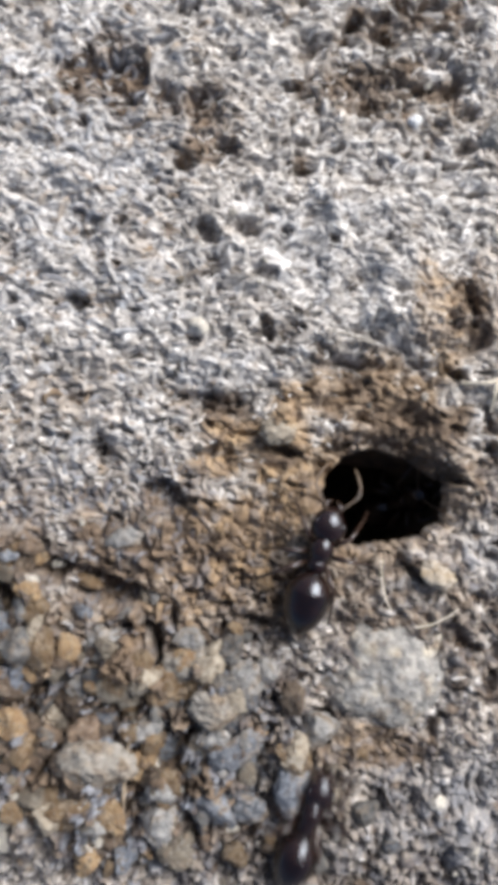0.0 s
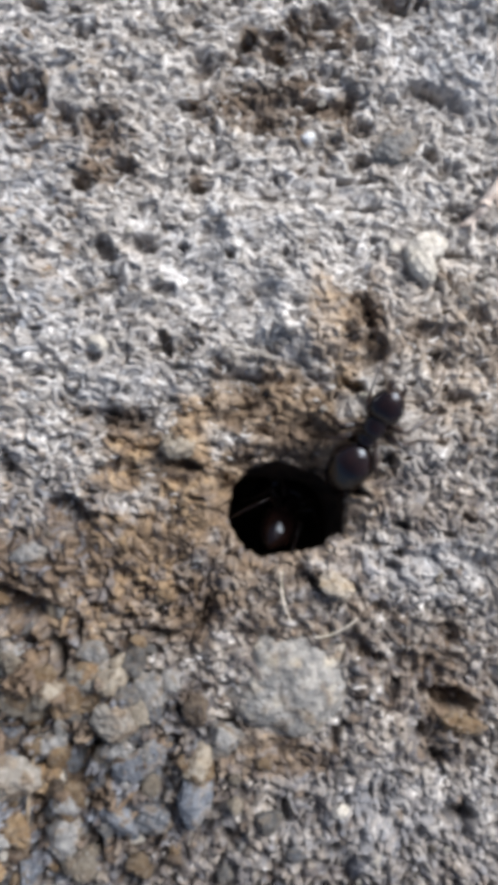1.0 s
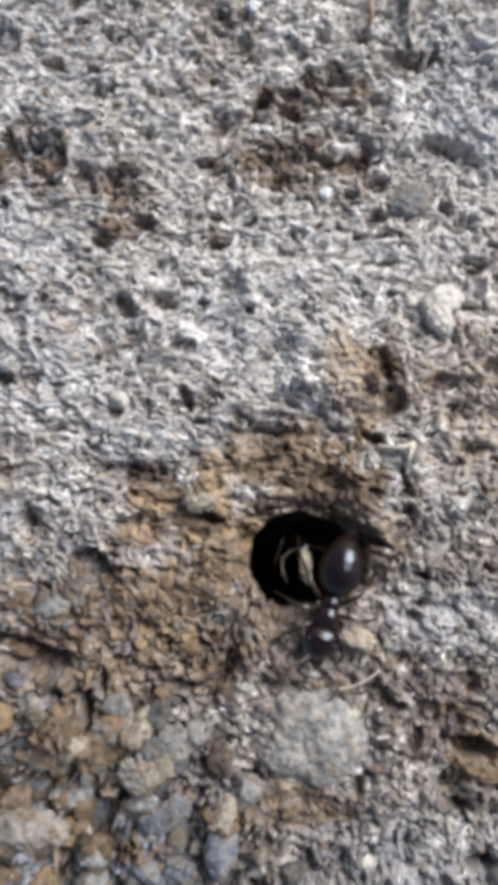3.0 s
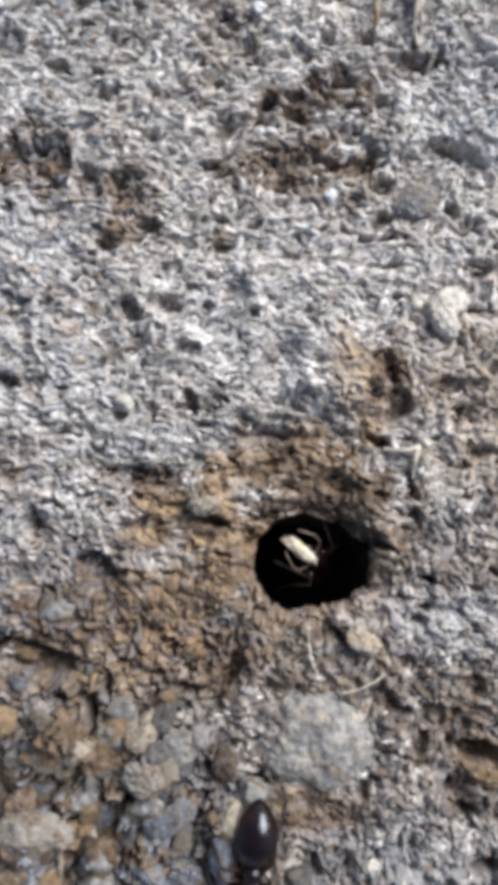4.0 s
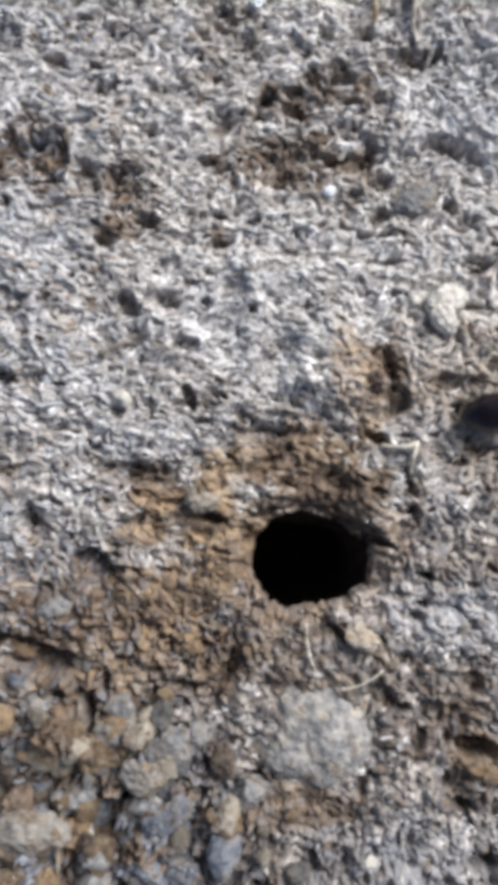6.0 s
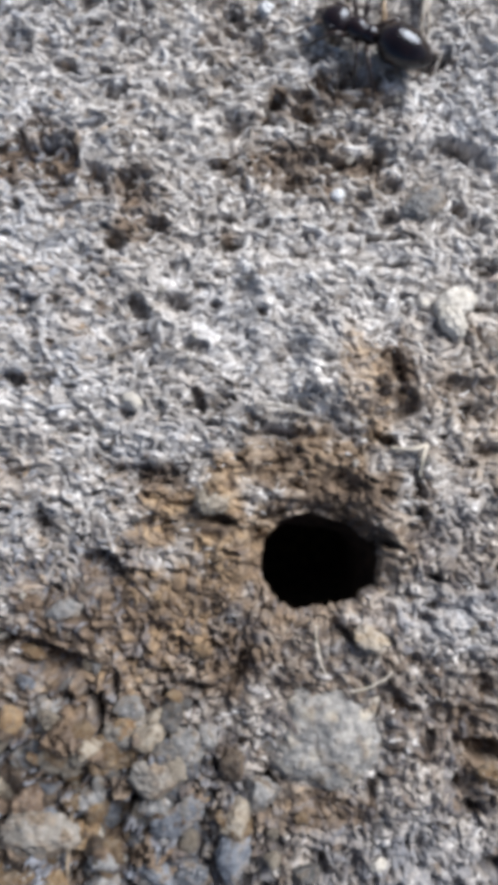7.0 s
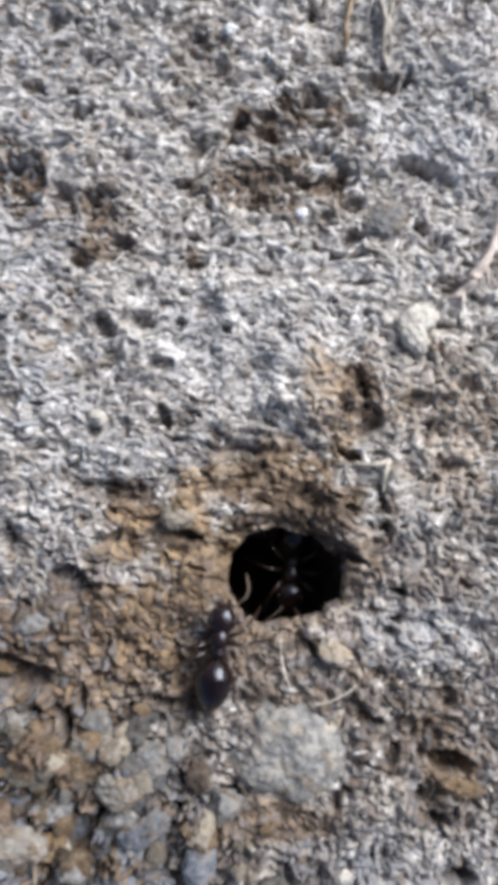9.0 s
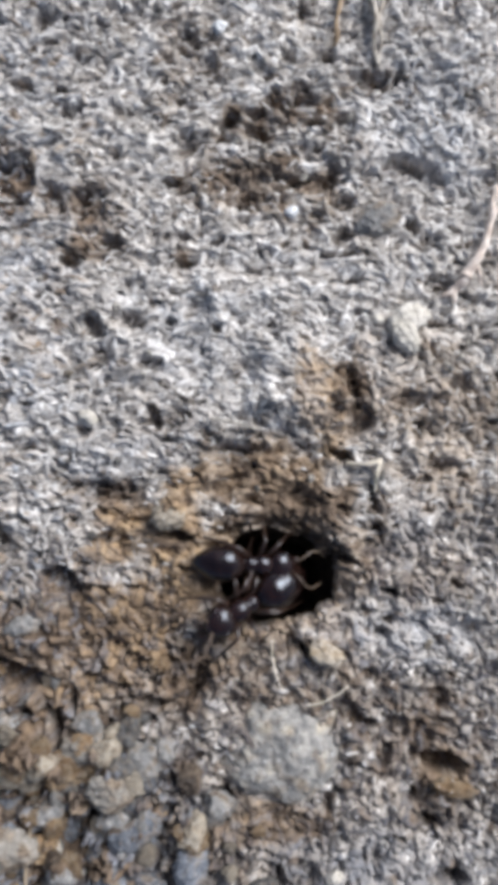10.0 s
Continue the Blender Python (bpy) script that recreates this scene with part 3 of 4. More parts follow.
sand_tone = 0.345 + 0.40 * (sandwho - 0.5) + 0.20 * (who - 0.5) + 0.34 * (gwho - 0.5)
soil_tone = 0.12 + 0.66 * (soilwho - 0.5) + 0.32 * (who - 0.5) + 0.30 * (gwho - 0.5)
tone = (crust_tone * crust + sand_tone * (1 - crust)) * (1 - coarse) + soil_tone * coarse
tone = np.clip(tone + 0.14 * fractal(GX, GY, 2.2, 81, 3) + 0.13 * fractal(WX, WY, 1.0, 83, 3) + 0.12 * fractal(WX, WY, 0.5, 85, 2), 0, 1)
clump = np.where(coarse > 0.3, 0.5 * np.modf(soilwho * 3.3)[0] + np.modf(swho * 5.3)[0] - 0.25, 0.5)
stain = np.clip(stain * (0.72 + 0.30 * clump + 0.5 * (who - 0.4)) + 0.16 * fractal(GX, GY, 1.2, 91), 0, 1)
bare = np.clip(1.15 - 0.95 * smooth(0.55, 0.95, np.modf(who * 11.9)[0]), 0, 1) * (1 - coarse) + (0.25 + 0.75 * (np.modf(soilwho * 4.7)[0] > 0.4)) * coarse
# pores: brown soil and painted shade, by the mask that digs them
humus_and_shade = np.maximum(humus_and_shade, 0.6 * np.clip(pores, 0, 1) * (1 - coarse))
humus_and_shade = np.maximum(humus_and_shade, np.maximum(0.95 * gully, 0.68 * coarse))               # gaps between the clods painted dark, in place of their shade
stain, humus_and_shade = stain * (0.75 + 0.3 * bare), np.clip(humus_and_shade * (0.3 + 0.8 * bare) * (0.9 + 0.5 * fractal(WX, WY, 0.6, 93, 3)), 0, 1)
bare_grain = np.modf(soilwho * 6.1)[0] < 0.45
stain = stain * np.where(bare_grain & (coarse > 0.5), 0.3, 1.0)
# orange and blue grains at the left paint in the lens's colour fringes
left = smooth(-3.0, -7.0, GX) * (1 - coarse)
stain = stain + 0.5 * left * (np.modf(who * 19.7)[0] > 0.90)
stain = np.clip(stain + 0.28 * coarse * (np.modf(soilwho * 9.1)[0] > 0.7), 0, 0.9)
slate = 0.7 * coarse * (np.modf(soilwho * 8.3 + 0.31 * (swho > 0.6))[0] > 0.66) + 0.55 * left * (np.modf(who * 29.3)[0] > 0.86) + 0.25 * (1 - crust) * (1 - coarse) * (np.modf(sandwho * 7.7)[0] > 0.8)

# single dark crumbs and bright mineral specks
speck = np.modf(gwho * 31.3)[0]
tone = np.where((speck > 0.955) & (coarse < 0.5), np.minimum(tone + 0.45, 1.0), tone)
mote = np.modf(swho * 41.7)[0]
dark_crumb = (mote < 0.07) & (small > 0.0)
humus_and_shade = np.where(dark_crumb, np.maximum(humus_and_shade, 0.75), humus_and_shade)

# the burrow's mouth
MOUTH_A, MOUTH_B, MOUTH_N = 1.74, 1.29, 2.8
upper = smooth(-0.7, 0.7, GY)
mouth = (np.abs((GX - 0.14) / MOUTH_A) ** MOUTH_N + np.abs((GY + 0.16 + (0.20 * upper - 0.13) * GX) / MOUTH_B) ** MOUTH_N) ** (1 / MOUTH_N)
mouth = mouth + 0.15 * fractal(GX, GY, 1.1, 95, 3) + 0.07 * fractal(GX, GY, 0.3, 97, 3)
GROUND = shape + 0.5 * relief                  # what feet stand on
stain = np.maximum(stain, 0.45 * (1 - smooth(1.05, 1.55, mouth + 0.25 * RAGGED)))
HEIGHT = shape + relief - 0.25 * (1 - smooth(1.0, 1.35, mouth)) - 0.55 * (1 - smooth(1.0, 1.55, mouth + 0.2 * RAGGED)) * smooth(-0.4, 0.9, GY - 0.5 * GX)
HEIGHT = HEIGHT - 0.6 * (1 - smooth(0.985, 1.003, mouth))


def ground_at(x, y):
    """Height of the ground in millimetres, evened out over half a millimetre."""
    i, j = int((y + 12.3) / STEP), int((x + 12.3) / STEP)
    if not (20 < i < GX.shape[0] - 20 and 20 < j < GX.shape[1] - 20):
        return 0.0
    return float(GROUND[i - 9:i + 10, j - 9:j + 10].mean())


def build_ground():
    rows, cols = GX.shape
    verts = np.stack([GX, GY, HEIGHT], -1).reshape(-1, 3)
    index = np.arange(rows * cols).reshape(rows, cols)
    quads = np.stack([index[:-1, :-1], index[:-1, 1:], index[1:, 1:], index[1:, :-1]], -1).reshape(-1, 4)
    inside = mouth.reshape(-1) < 0.975
    quads = quads[~inside[quads].all(1)]
    # the sheet goes on to the horizon
    loop = np.concatenate([index[0, :-1], index[:-1, -1], index[-1, :0:-1], index[:0:-1, 0]])
    rim, middle = verts[loop], np.array([-2.4, 3.0, 0.0])
    sheets, faces, last, start = [verts], [quads], loop, len(verts)
    for k, grow in enumerate((1.03, 1.08, 1.16, 1.3, 1.6, 2.2, 3.5, 7, 15, 40, 120, 500, 3000, 30000, 400000)):
        ring = middle + (rim - middle) * grow
        ring[:, 2] = rim[:, 2] * max(0, 1 - k / 4) + 0.25 * fractal(ring[:, 0], ring[:, 1], 0.8 + 0.5 * k, 101)
        now = start + np.arange(len(loop))
        faces.append(np.stack([last, now, np.roll(now, -1), np.roll(last, -1)], -1))
        sheets.append(ring)
        last, start = now, start + len(loop)
    verts, quads = np.concatenate(sheets) * MM, np.concatenate(faces)
    me = bpy.data.meshes.new("ground")
    me.vertices.add(len(verts))
    me.vertices.foreach_set("co", verts.astype(np.float32).ravel())
    me.loops.add(quads.size)
    me.loops.foreach_set("vertex_index", quads.astype(np.int32).ravel())
    me.polygons.add(len(quads))
    me.polygons.foreach_set("loop_start", np.arange(0, quads.size, 4, dtype=np.int32))
    me.polygons.foreach_set("use_smooth", np.ones(len(quads), bool))
    me.update(calc_edges=True)
    extra = len(verts) - rows * cols
    for name, field, beyond in (("tone", tone, 0.5), ("stain", stain, 0.15), ("humus_and_shade", humus_and_shade, 0.1), ("pale", pale, 0.1), ("slate", slate, 0.1)):
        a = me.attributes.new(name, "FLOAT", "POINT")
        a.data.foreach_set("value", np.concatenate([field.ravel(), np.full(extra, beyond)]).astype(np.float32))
    me.materials.append(SOIL)
    return tagged(new("ground", me), "weathered pale grey soil crust with ochre clay patches", "ground", kind="structure")


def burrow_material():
    m, n, l, bsdf = material("shaded_burrow_soil")
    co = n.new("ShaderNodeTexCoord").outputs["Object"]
    # near-black base colour: the tunnel's shade is put into the soil
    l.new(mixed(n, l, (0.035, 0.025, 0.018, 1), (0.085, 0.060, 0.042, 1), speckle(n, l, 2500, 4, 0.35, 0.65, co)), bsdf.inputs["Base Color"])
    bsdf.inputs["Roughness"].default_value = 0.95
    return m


def build_burrow():
    """The tunnel under the mouth: it widens, then bends away under the crust."""
    bm = bmesh.new()
    rings, count = [], 56
    for k in range(27):
        s = max(0, k - 1) / 25
        depth, bend = -1.75 - 8.2 * s, 1.2 * s * s
        wide = 1.40 - 0.15 * min(1, s * 5)
        under = 0.75 * min(1, s * 5)                   # undercut towards the loose soil
        if k == 0:
            depth, wide = -2.1, 3.4                    # unseen flange, added to stop skylight leaking in from below
        ring = []
        for i in range(count):
            a = 2 * math.pi * i / count
            c, d = math.cos(a), math.sin(a)
            r = wide / ((abs(c) / MOUTH_A) ** MOUTH_N + (abs(d) / MOUTH_B) ** MOUTH_N) ** (1 / MOUTH_N)
            r *= 1 + 0.07 * noise.noise((2.2 * c, 2.2 * d, 4 * s + 3)) * min(1, s * 6)
            ring.append(bm.verts.new(((r * c + 0.10 - under) * MM, (r * d - 0.16 + bend - under) * MM, depth * MM)))
        rings.append(ring)
    for a, b in zip(rings, rings[1:]):
        for i in range(count):
            bm.faces.new((a[i], b[i], b[(i + 1) % count], a[(i + 1) % count]))
    bm.faces.new(rings[-1])
    bmesh.ops.recalc_face_normals(bm, faces=bm.faces)
    bmesh.ops.reverse_faces(bm, faces=bm.faces)
    me = bpy.data.meshes.new("burrow_tunnel")
    bm.to_mesh(me)
    bm.free()
    for f in me.polygons:
        f.use_smooth = True
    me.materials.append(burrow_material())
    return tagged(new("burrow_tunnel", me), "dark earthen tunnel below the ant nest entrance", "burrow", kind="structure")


build_ground()
build_burrow()


# ---- shared building blocks ----
def mesh_of(name, bm, mat, flat=False):
    me = bpy.data.meshes.new(name)
    bm.to_mesh(me)
    bm.free()
    for f in me.polygons:
        f.use_smooth = not flat
    me.materials.append(mat)
    return me


def part(name, bm, mat, parent, label="", flat=False):
    ob = new(name, mesh_of(name, bm, mat, flat))
    ob.parent = parent
    return tagged(ob, label)


def ellipsoid(centre, radii, segments=24, rings=16, turn=0.0):
    bm = bmesh.new()
    bmesh.ops.create_uvsphere(bm, u_segments=segments, v_segments=rings, radius=1.0)
    m = Matrix.Translation(Vector(centre) * MM) @ Euler((radians(turn), 0, 0)).to_matrix().to_4x4() @ Matrix.Diagonal((*(r * MM for r in radii), 1)) @ Euler((radians(90), 0, 0)).to_matrix().to_4x4()
    bm.transform(m)
    return bm


def tube(points, radii, sides=8):
    """A jointed, tapering tube through points (millimetres)."""
    bm = bmesh.new()
    pts = [Vector(p) * MM for p in points]
    rings = []
    for i, p in enumerate(pts):
        along = (pts[min(i + 1, len(pts) - 1)] - pts[max(i - 1, 0)]).normalized()
        u = along.cross(Vector((0.3, 0.2, 1))).normalized()
        v = along.cross(u)
        rings.append([bm.verts.new(p + (u * math.cos(2 * math.pi * k / sides) + v * math.sin(2 * math.pi * k / sides)) * radii[i] * MM) for k in range(sides)])
    for a, b in zip(rings, rings[1:]):
        for k in range(sides):
            bm.faces.new((a[k], a[(k + 1) % sides], b[(k + 1) % sides], b[k]))
    bm.faces.new(rings[0][::-1])
    bm.faces.new(rings[-1])
    bmesh.ops.recalc_face_normals(bm, faces=bm.faces)
    return bm


# ---- stones ----
def stone_bm(seed, radii, facets=0.35, level=3, rough=1.4):
    """A worn, slightly faceted stone."""
    bm = bmesh.new()
    bmesh.ops.create_icosphere(bm, subdivisions=level, radius=1.0)
    rnd = random.Random(seed)
    planes = [(Vector((rnd.gauss(0, 1), rnd.gauss(0, 1), rnd.gauss(0, 1))).normalized(), rnd.uniform(*((0.48, 0.80) if facets > 0.9 else (0.68, 0.92)))) for _ in range(9)]
    for v in bm.verts:
        d = v.co.normalized()
        r = 1.0 + 0.12 * noise.noise(d * 1.3 + Vector((seed * 3.1, 0, 0)))
        for n, o in planes:
            k = d.dot(n)
            if k * r > o:
                r = r * (1 - facets) + facets * o / k
        for size, much in ((3.0, 0.10), (7.0, 0.07), (15.0, 0.045)):
            r += rough * much * noise.noise(d * size + Vector((0, seed * 1.7, 0)))
        v.co = Vector((d.x * radii[0], d.y * radii[1], d.z * radii[2])) * r * MM
    return bm


STONES = [mesh_of("stone_form", stone_bm(100 + i, (1.2, 1.2, 0.9), 0.95, 3, 1.1), STONE_GREY, True) for i in range(7)]


def stone(name, x, y, rx, ry, mat, label, turn=0.0, seed=1, sink=0.35, flat=0.7, facets=0.5, group="", rough=1.4):
    rz = flat * min(rx, ry)
    ob = new(name, mesh_of(name, stone_bm(seed, (rx, ry, rz), facets, 5 if rx > 0.6 else 4, rough), mat))
    ob.matrix_basis = pose(x * MM, y * MM, (ground_at(x, y) + 0.12 + rz * (1 - 2 * sink)) * MM, 0, 0, turn)
    return tagged(ob, label, "stone", group)


stone("pebble", 0.29, -5.04, 1.88, 1.64, STONE_PALE, "rounded pale grey granular pebble half sunk in soil", 25, 4, 0.78, 0.52, 0.0, rough=0.9)
DOME = np.clip(1 - ((GX - 0.29) / 1.6) ** 2 - ((GY + 5.04) / 1.4) ** 2, 0, 1)
GROUND = GROUND + 0.4 * np.sqrt(DOME)          # feet climb the big pebble
stone("pebble", -4.56, -5.87, 0.92, 0.56, STONE_PEAK, "angular grey-tan pebble with a sharp ridge on loose soil", -14, 5, 0.0, 0.9, 0.97, rough=0.8)
stone("pebble", -5.31, -4.77, 0.68, 0.46, STONE_PEAK, "rough tan pebble beside a grey one", 12, 8, 0.05, 0.8, 0.8, rough=2.2)
stone("pebble", -7.71, -7.47, 1.12, 0.66, STONE_PEAK, "smooth dun pebble lying in loose soil", 0, 12, 0.15, 0.8, 0.35)
stone("pebble", -2.35, -8.05, 0.48, 0.82, STONE_BLUE, "upright blue-grey slate pebble on pale soil", -8, 15, 0.2, 0.9, 0.9)
stone("pebble", -3.95, -7.09, 0.85, 0.45, STONE_BLUE, "bluish flat pebble among coarse grains", 30, 18, 0.25, 0.7, 0.8)
stone("pebble", -3.71, -8.53, 0.75, 0.45, STONE_BLUE, "blue-grey pebble with a dark underside", -15, 21, 0.2, 0.8, 0.8)
stone("pebble", -7.55, -4.37, 0.65, 0.58, STONE_GREY, "dull grey pebble set in ochre soil", 20, 24, 0.55, 0.7, 0.5, rough=2.2)
stone("pebble", -6.35, -6.69, 0.55, 0.4, STONE_GREY, "small dull grey pebble in loose soil", 20, 27, 0.25, 0.8, 0.8)
stone("pebble", -8.43, -8.77, 1.0, 0.4, STONE_OCHRE, "ochre crusted pebble at the edge of loose soil", 5, 30, 0.35, 0.8, 0.4)
stone("pebble", -8.27, -2.69, 0.55, 0.22, STONE_OCHRE, "thin ochre flake leaning over a dark gap", -30, 33, 0.3, 0.9, 0.5)
stone("pebble", -7.15, -1.41, 0.55, 0.30, STONE_GREY, "grey stone chip in the crust edge", 15, 36, 0.68, 0.8, 0.8, rough=2.6)
stone("pebble", -2.96, 1.68, 0.50, 0.42, STONE_TAN, "pale tan lump of clay beside the burrow", 15, 39, 0.72, 0.7, 0.3, rough=2.4)
stone("pebble", 1.45, -2.13, 0.60, 0.34, STONE_CHIP, "small tan chip with a bleached edge below the burrow", -26, 42, 0.22, 0.8, 0.95, rough=1.6)
stone("pebble", 5.01, -5.97, 0.6, 0.3, STONE_OCHRE, "ochre lump under a dark crevice", -10, 45, 0.5, 0.8, 0.8, rough=3.0)
stone("pebble", 3.09, 10.19, 0.65, 0.5, STONE_GREY, "smooth grey pebble embedded in the crust", 15, 51, 0.5, 0.5, 0.3)
stone("mineral_lump", 3.82, 7.22, 0.60, 0.44, STONE_WHITE, "chalky white mineral lump on the crust", 25, 54, 0.15, 0.5, 0.45, rough=1.8)
stone("mineral_lump", 3.80, 6.72, 0.50, 0.34, STONE_WHITE, "creamy mineral chip leaning against a chalky lump", -60, 61, 0.10, 0.8, 0.45, rough=1.8)
stone("mineral_lump", 4.27, 7.33, 0.26, 0.22, STONE_WHITE, "small chalky white crumb beside a larger lump", 10, 55, 0.2, 0.8, 0.9, rough=2.4)
stone("mineral_lump", 3.02, 7.26, 0.18, 0.14, STONE_WHITE, "tiny chalky white crumb beside a larger lump", 10, 56, 0.3, 0.8, 0.6)
stone("quartz_grain", 0.62, 10.35, 0.24, 0.18, QUARTZ, "bright white quartz grain glinting on the crust", 10, 57, 0.4, 0.8, 1.0, rough=3.0)
stone("quartz_grain", -1.46, 15.82, 0.28, 0.24, QUARTZ, "bright white quartz grain by the upper hollows", 10, 58, 0.4, 0.8, 1.0, rough=3.0)
stone("quartz_grain", -5.20, 4.46, 0.30, 0.24, STONE_WHITE, "cream quartz grain in the pale crust", -30, 59, 0.35, 0.8, 0.8)
stone("quartz_grain", 1.65, -8.37, 0.26, 0.2, STONE_WHITE, "white quartz grain on pale soil", 20, 60, 0.35, 0.8, 0.8)


def scatter(count, seed, xr, yr, sizes, mats, name, label, group, keep, lift=0.0):
    """Loose grains on the ground, each an object of its own on shared forms."""
    rnd = random.Random(seed)
    made = 0
    forms = {}
    while made < count:
        x, y = rnd.uniform(*xr), rnd.uniform(*yr)
        if rnd.random() > keep(x, y) or (abs(x) < 2.0 and abs(y) < 1.6):
            continue
        s = rnd.uniform(*sizes) * rnd.uniform(0.6, 1.0)
        mat, form = rnd.choice(mats), rnd.randrange(len(STONES))
        if (mat, form) not in forms:
            forms[mat, form] = STONES[form].copy()
            forms[mat, form].materials.clear()
            forms[mat, form].materials.append(mat)
        ob = new(name, forms[mat, form])
        ob.matrix_basis = pose(x * MM, y * MM, (ground_at(x, y) + 0.20 + lift) * MM, rnd.uniform(-30, 30), rnd.uniform(-30, 30), rnd.uniform(0, 360)) @ Matrix.Diagonal((s, s * rnd.uniform(0.6, 1), s * 0.9, 1))
        tagged(ob, label, "grain", group)
        made += 1


def loose(x, y):
    i, j = int((y + 12.3) / STEP), int((x + 12.3) / STEP)
    return float(coarse[i, j]) ** 2


scatter(170, 5, (-12, 0.5), (-11.5, -1.5), (0.30, 0.72), [STONE_GREY, STONE_BROWN, STONE_BLUE, STONE_OCHRE, STONE_BROWN, STONE_TAN, STONE_OCHRE],
        "soil_grain", "coarse angular grain in the loose soil", "loose soil grains", loose, 0.12)
scatter(130, 7, (-12, 6), (-11.5, -1.5), (0.16, 0.34), [STONE_GREY, STONE_BLUE, STONE_OCHRE, STONE_BROWN, STONE_TAN, STONE_WHITE],
        "soil_grain", "small angular grain in the loose soil", "loose soil grains", loose)
scatter(60, 6, (-10, 7), (-11.5, 17), (0.08, 0.18), [STONE_WHITE, STONE_TAN, STONE_GREY],
        "sand_grain", "tiny pale sand grain on the crust", "sand grains", lambda x, y: 0.6)


# ---- fibres and roots ----
def strand(points, thick, sides=6):
    """A smooth thread through a few points (x, y, height over the ground)."""
    pts = [Vector((x, y, ground_at(x, y) + h)) for x, y, h in points]
    fine = []
    for i in range(len(pts) - 1):
        a, b, c, d = pts[max(i - 1, 0)], pts[i], pts[i + 1], pts[min(i + 2, len(pts) - 1)]
        for k in range(6):
            s = k / 6
            fine.append(0.5 * ((2 * b) + (c - a) * s + (2 * a - 5 * b + 4 * c - d) * s * s + (3 * b - a - 3 * c + d) * s ** 3))
    fine.append(pts[-1])
    gnarl = [noise.noise(p * 2.6) for p in fine]
    fine = [p + Vector((0.5 * g * thick, -0.3 * g * thick, 0.6 * g * thick)) for p, g in zip(fine, gnarl)]
    return tube(fine, [thick * (1 - 0.5 * i / len(fine)) * (1 + 0.55 * g) for (i, g) in enumerate(gnarl)], sides)


def fibre(name, points, thick, mat, label):
    ob = new(name, mesh_of(name, strand(points, thick), mat))
    return tagged(ob, label, "fibre")


fibre("root_hair", [(-0.06, -1.81, 0.25), (-0.02, -2.45, 0.3), (0.08, -2.85, 0.3), (0.24, -3.17, 0.25)], 0.035, ROOT, "thin pale curved root hair below the burrow")
fibre("root_hair", [(0.88, -3.60, 0.25), (1.33, -3.49, 0.3), (1.78, -3.25, 0.3), (2.05, -3.06, 0.2)], 0.035, ROOT, "thin pale root hair lying across soil")
fibre("root_hair", [(2.13, 3.15, 0.30), (2.61, 3.10, 0.35), (3.09, 3.26, 0.3)], 0.09, ROOT, "short pale rootlet beside a dark cleft")
fibre("root_hair", [(3.06, 3.23, 0.25), (2.93, 2.83, 0.35), (2.88, 2.35, 0.25)], 0.08, ROOT, "short pale rootlet hanging down from another")
fibre("root_hair", [(-1.71, 4.40, 0.25), (-1.07, 4.30, 0.3), (-0.27, 4.08, 0.25)], 0.04, HAIR, "thin grey fibre along the crust edge")
fibre("root_hair", [(-0.03, 12.56, 0.25), (0.53, 12.54, 0.3), (1.01, 12.51, 0.2)], 0.03, CHITIN_LEG, "dark thin fibre over a pale flake")
fibre("root_hair", [(2.10, 16.67, 0.25), (2.05, 16.27, 0.34), (1.94, 15.79, 0.28), (1.89, 15.18, 0.2)], 0.12, ROOT_TAN, "tan rootlet ending in a dark hollow of the crust")
fibre("root_hair", [(2.90, 16.59, 0.25), (3.06, 15.95, 0.32), (2.99, 15.31, 0.30), (3.12, 14.64, 0.18)], 0.11, ROOT_DULL, "pale dusty rootlet in the upper crust")
fibre("root_hair", [(3.28, 16.43, 0.22), (3.15, 15.79, 0.30), (3.22, 15.23, 0.26), (3.12, 14.75, 0.14)], 0.08, ROOT_DULL, "thin pale rootlet beside a thicker one")
fibre("straw", [(-6.82, -6.53, 0.35), (-6.83, -7.25, 0.5), (-6.88, -8.21, 0.55), (-6.96, -9.65, 0.4)], 0.07, STRAW, "dull brown straw lying in loose soil")
root = tagged(new("dry_root"), "pale forked dry root lying on the crust", "root")
part("stem", strand([(5.45, 8.40, 0.36), (5.76, 8.80, 0.42), (6.06, 9.35, 0.42), (6.24, 10.1, 0.4), (6.35, 11.0, 0.4)], 0.17), ROOT_PINK, root)
part("fork", strand([(5.66, 8.65, 0.36), (5.32, 8.20, 0.34), (5.07, 7.97, 0.30), (4.88, 7.90, 0.26)], 0.13), ROOT_PINK, root)
part("fork", strand([(5.38, 8.30, 0.34), (5.22, 8.00, 0.32), (5.17, 7.70, 0.26)], 0.10), ROOT_PINK, root)
part("fork", strand([(5.80, 8.85, 0.40), (5.90, 8.45, 0.36), (6.03, 8.15, 0.30)], 0.08), ROOT_PINK, root)


# ---- fine fibres of the crust ----
def thread_material():
    m, n, l, bsdf = material("bleached_crust_fibre")
    r = n.new("ShaderNodeValToRGB")
    e = r.color_ramp.elements
    e[0].position, e[0].color = 0.0, (0.22, 0.20, 0.18, 1)
    e[1].position, e[1].color = 1.0, (0.88, 0.865, 0.85, 1)
    e.new(0.5).color = (0.60, 0.57, 0.545, 1)
    l.new(n.new("ShaderNodeNewGeometry").outputs["Random Per Island"], r.inputs[0])
    co = n.new("ShaderNodeTexCoord").outputs["Object"]
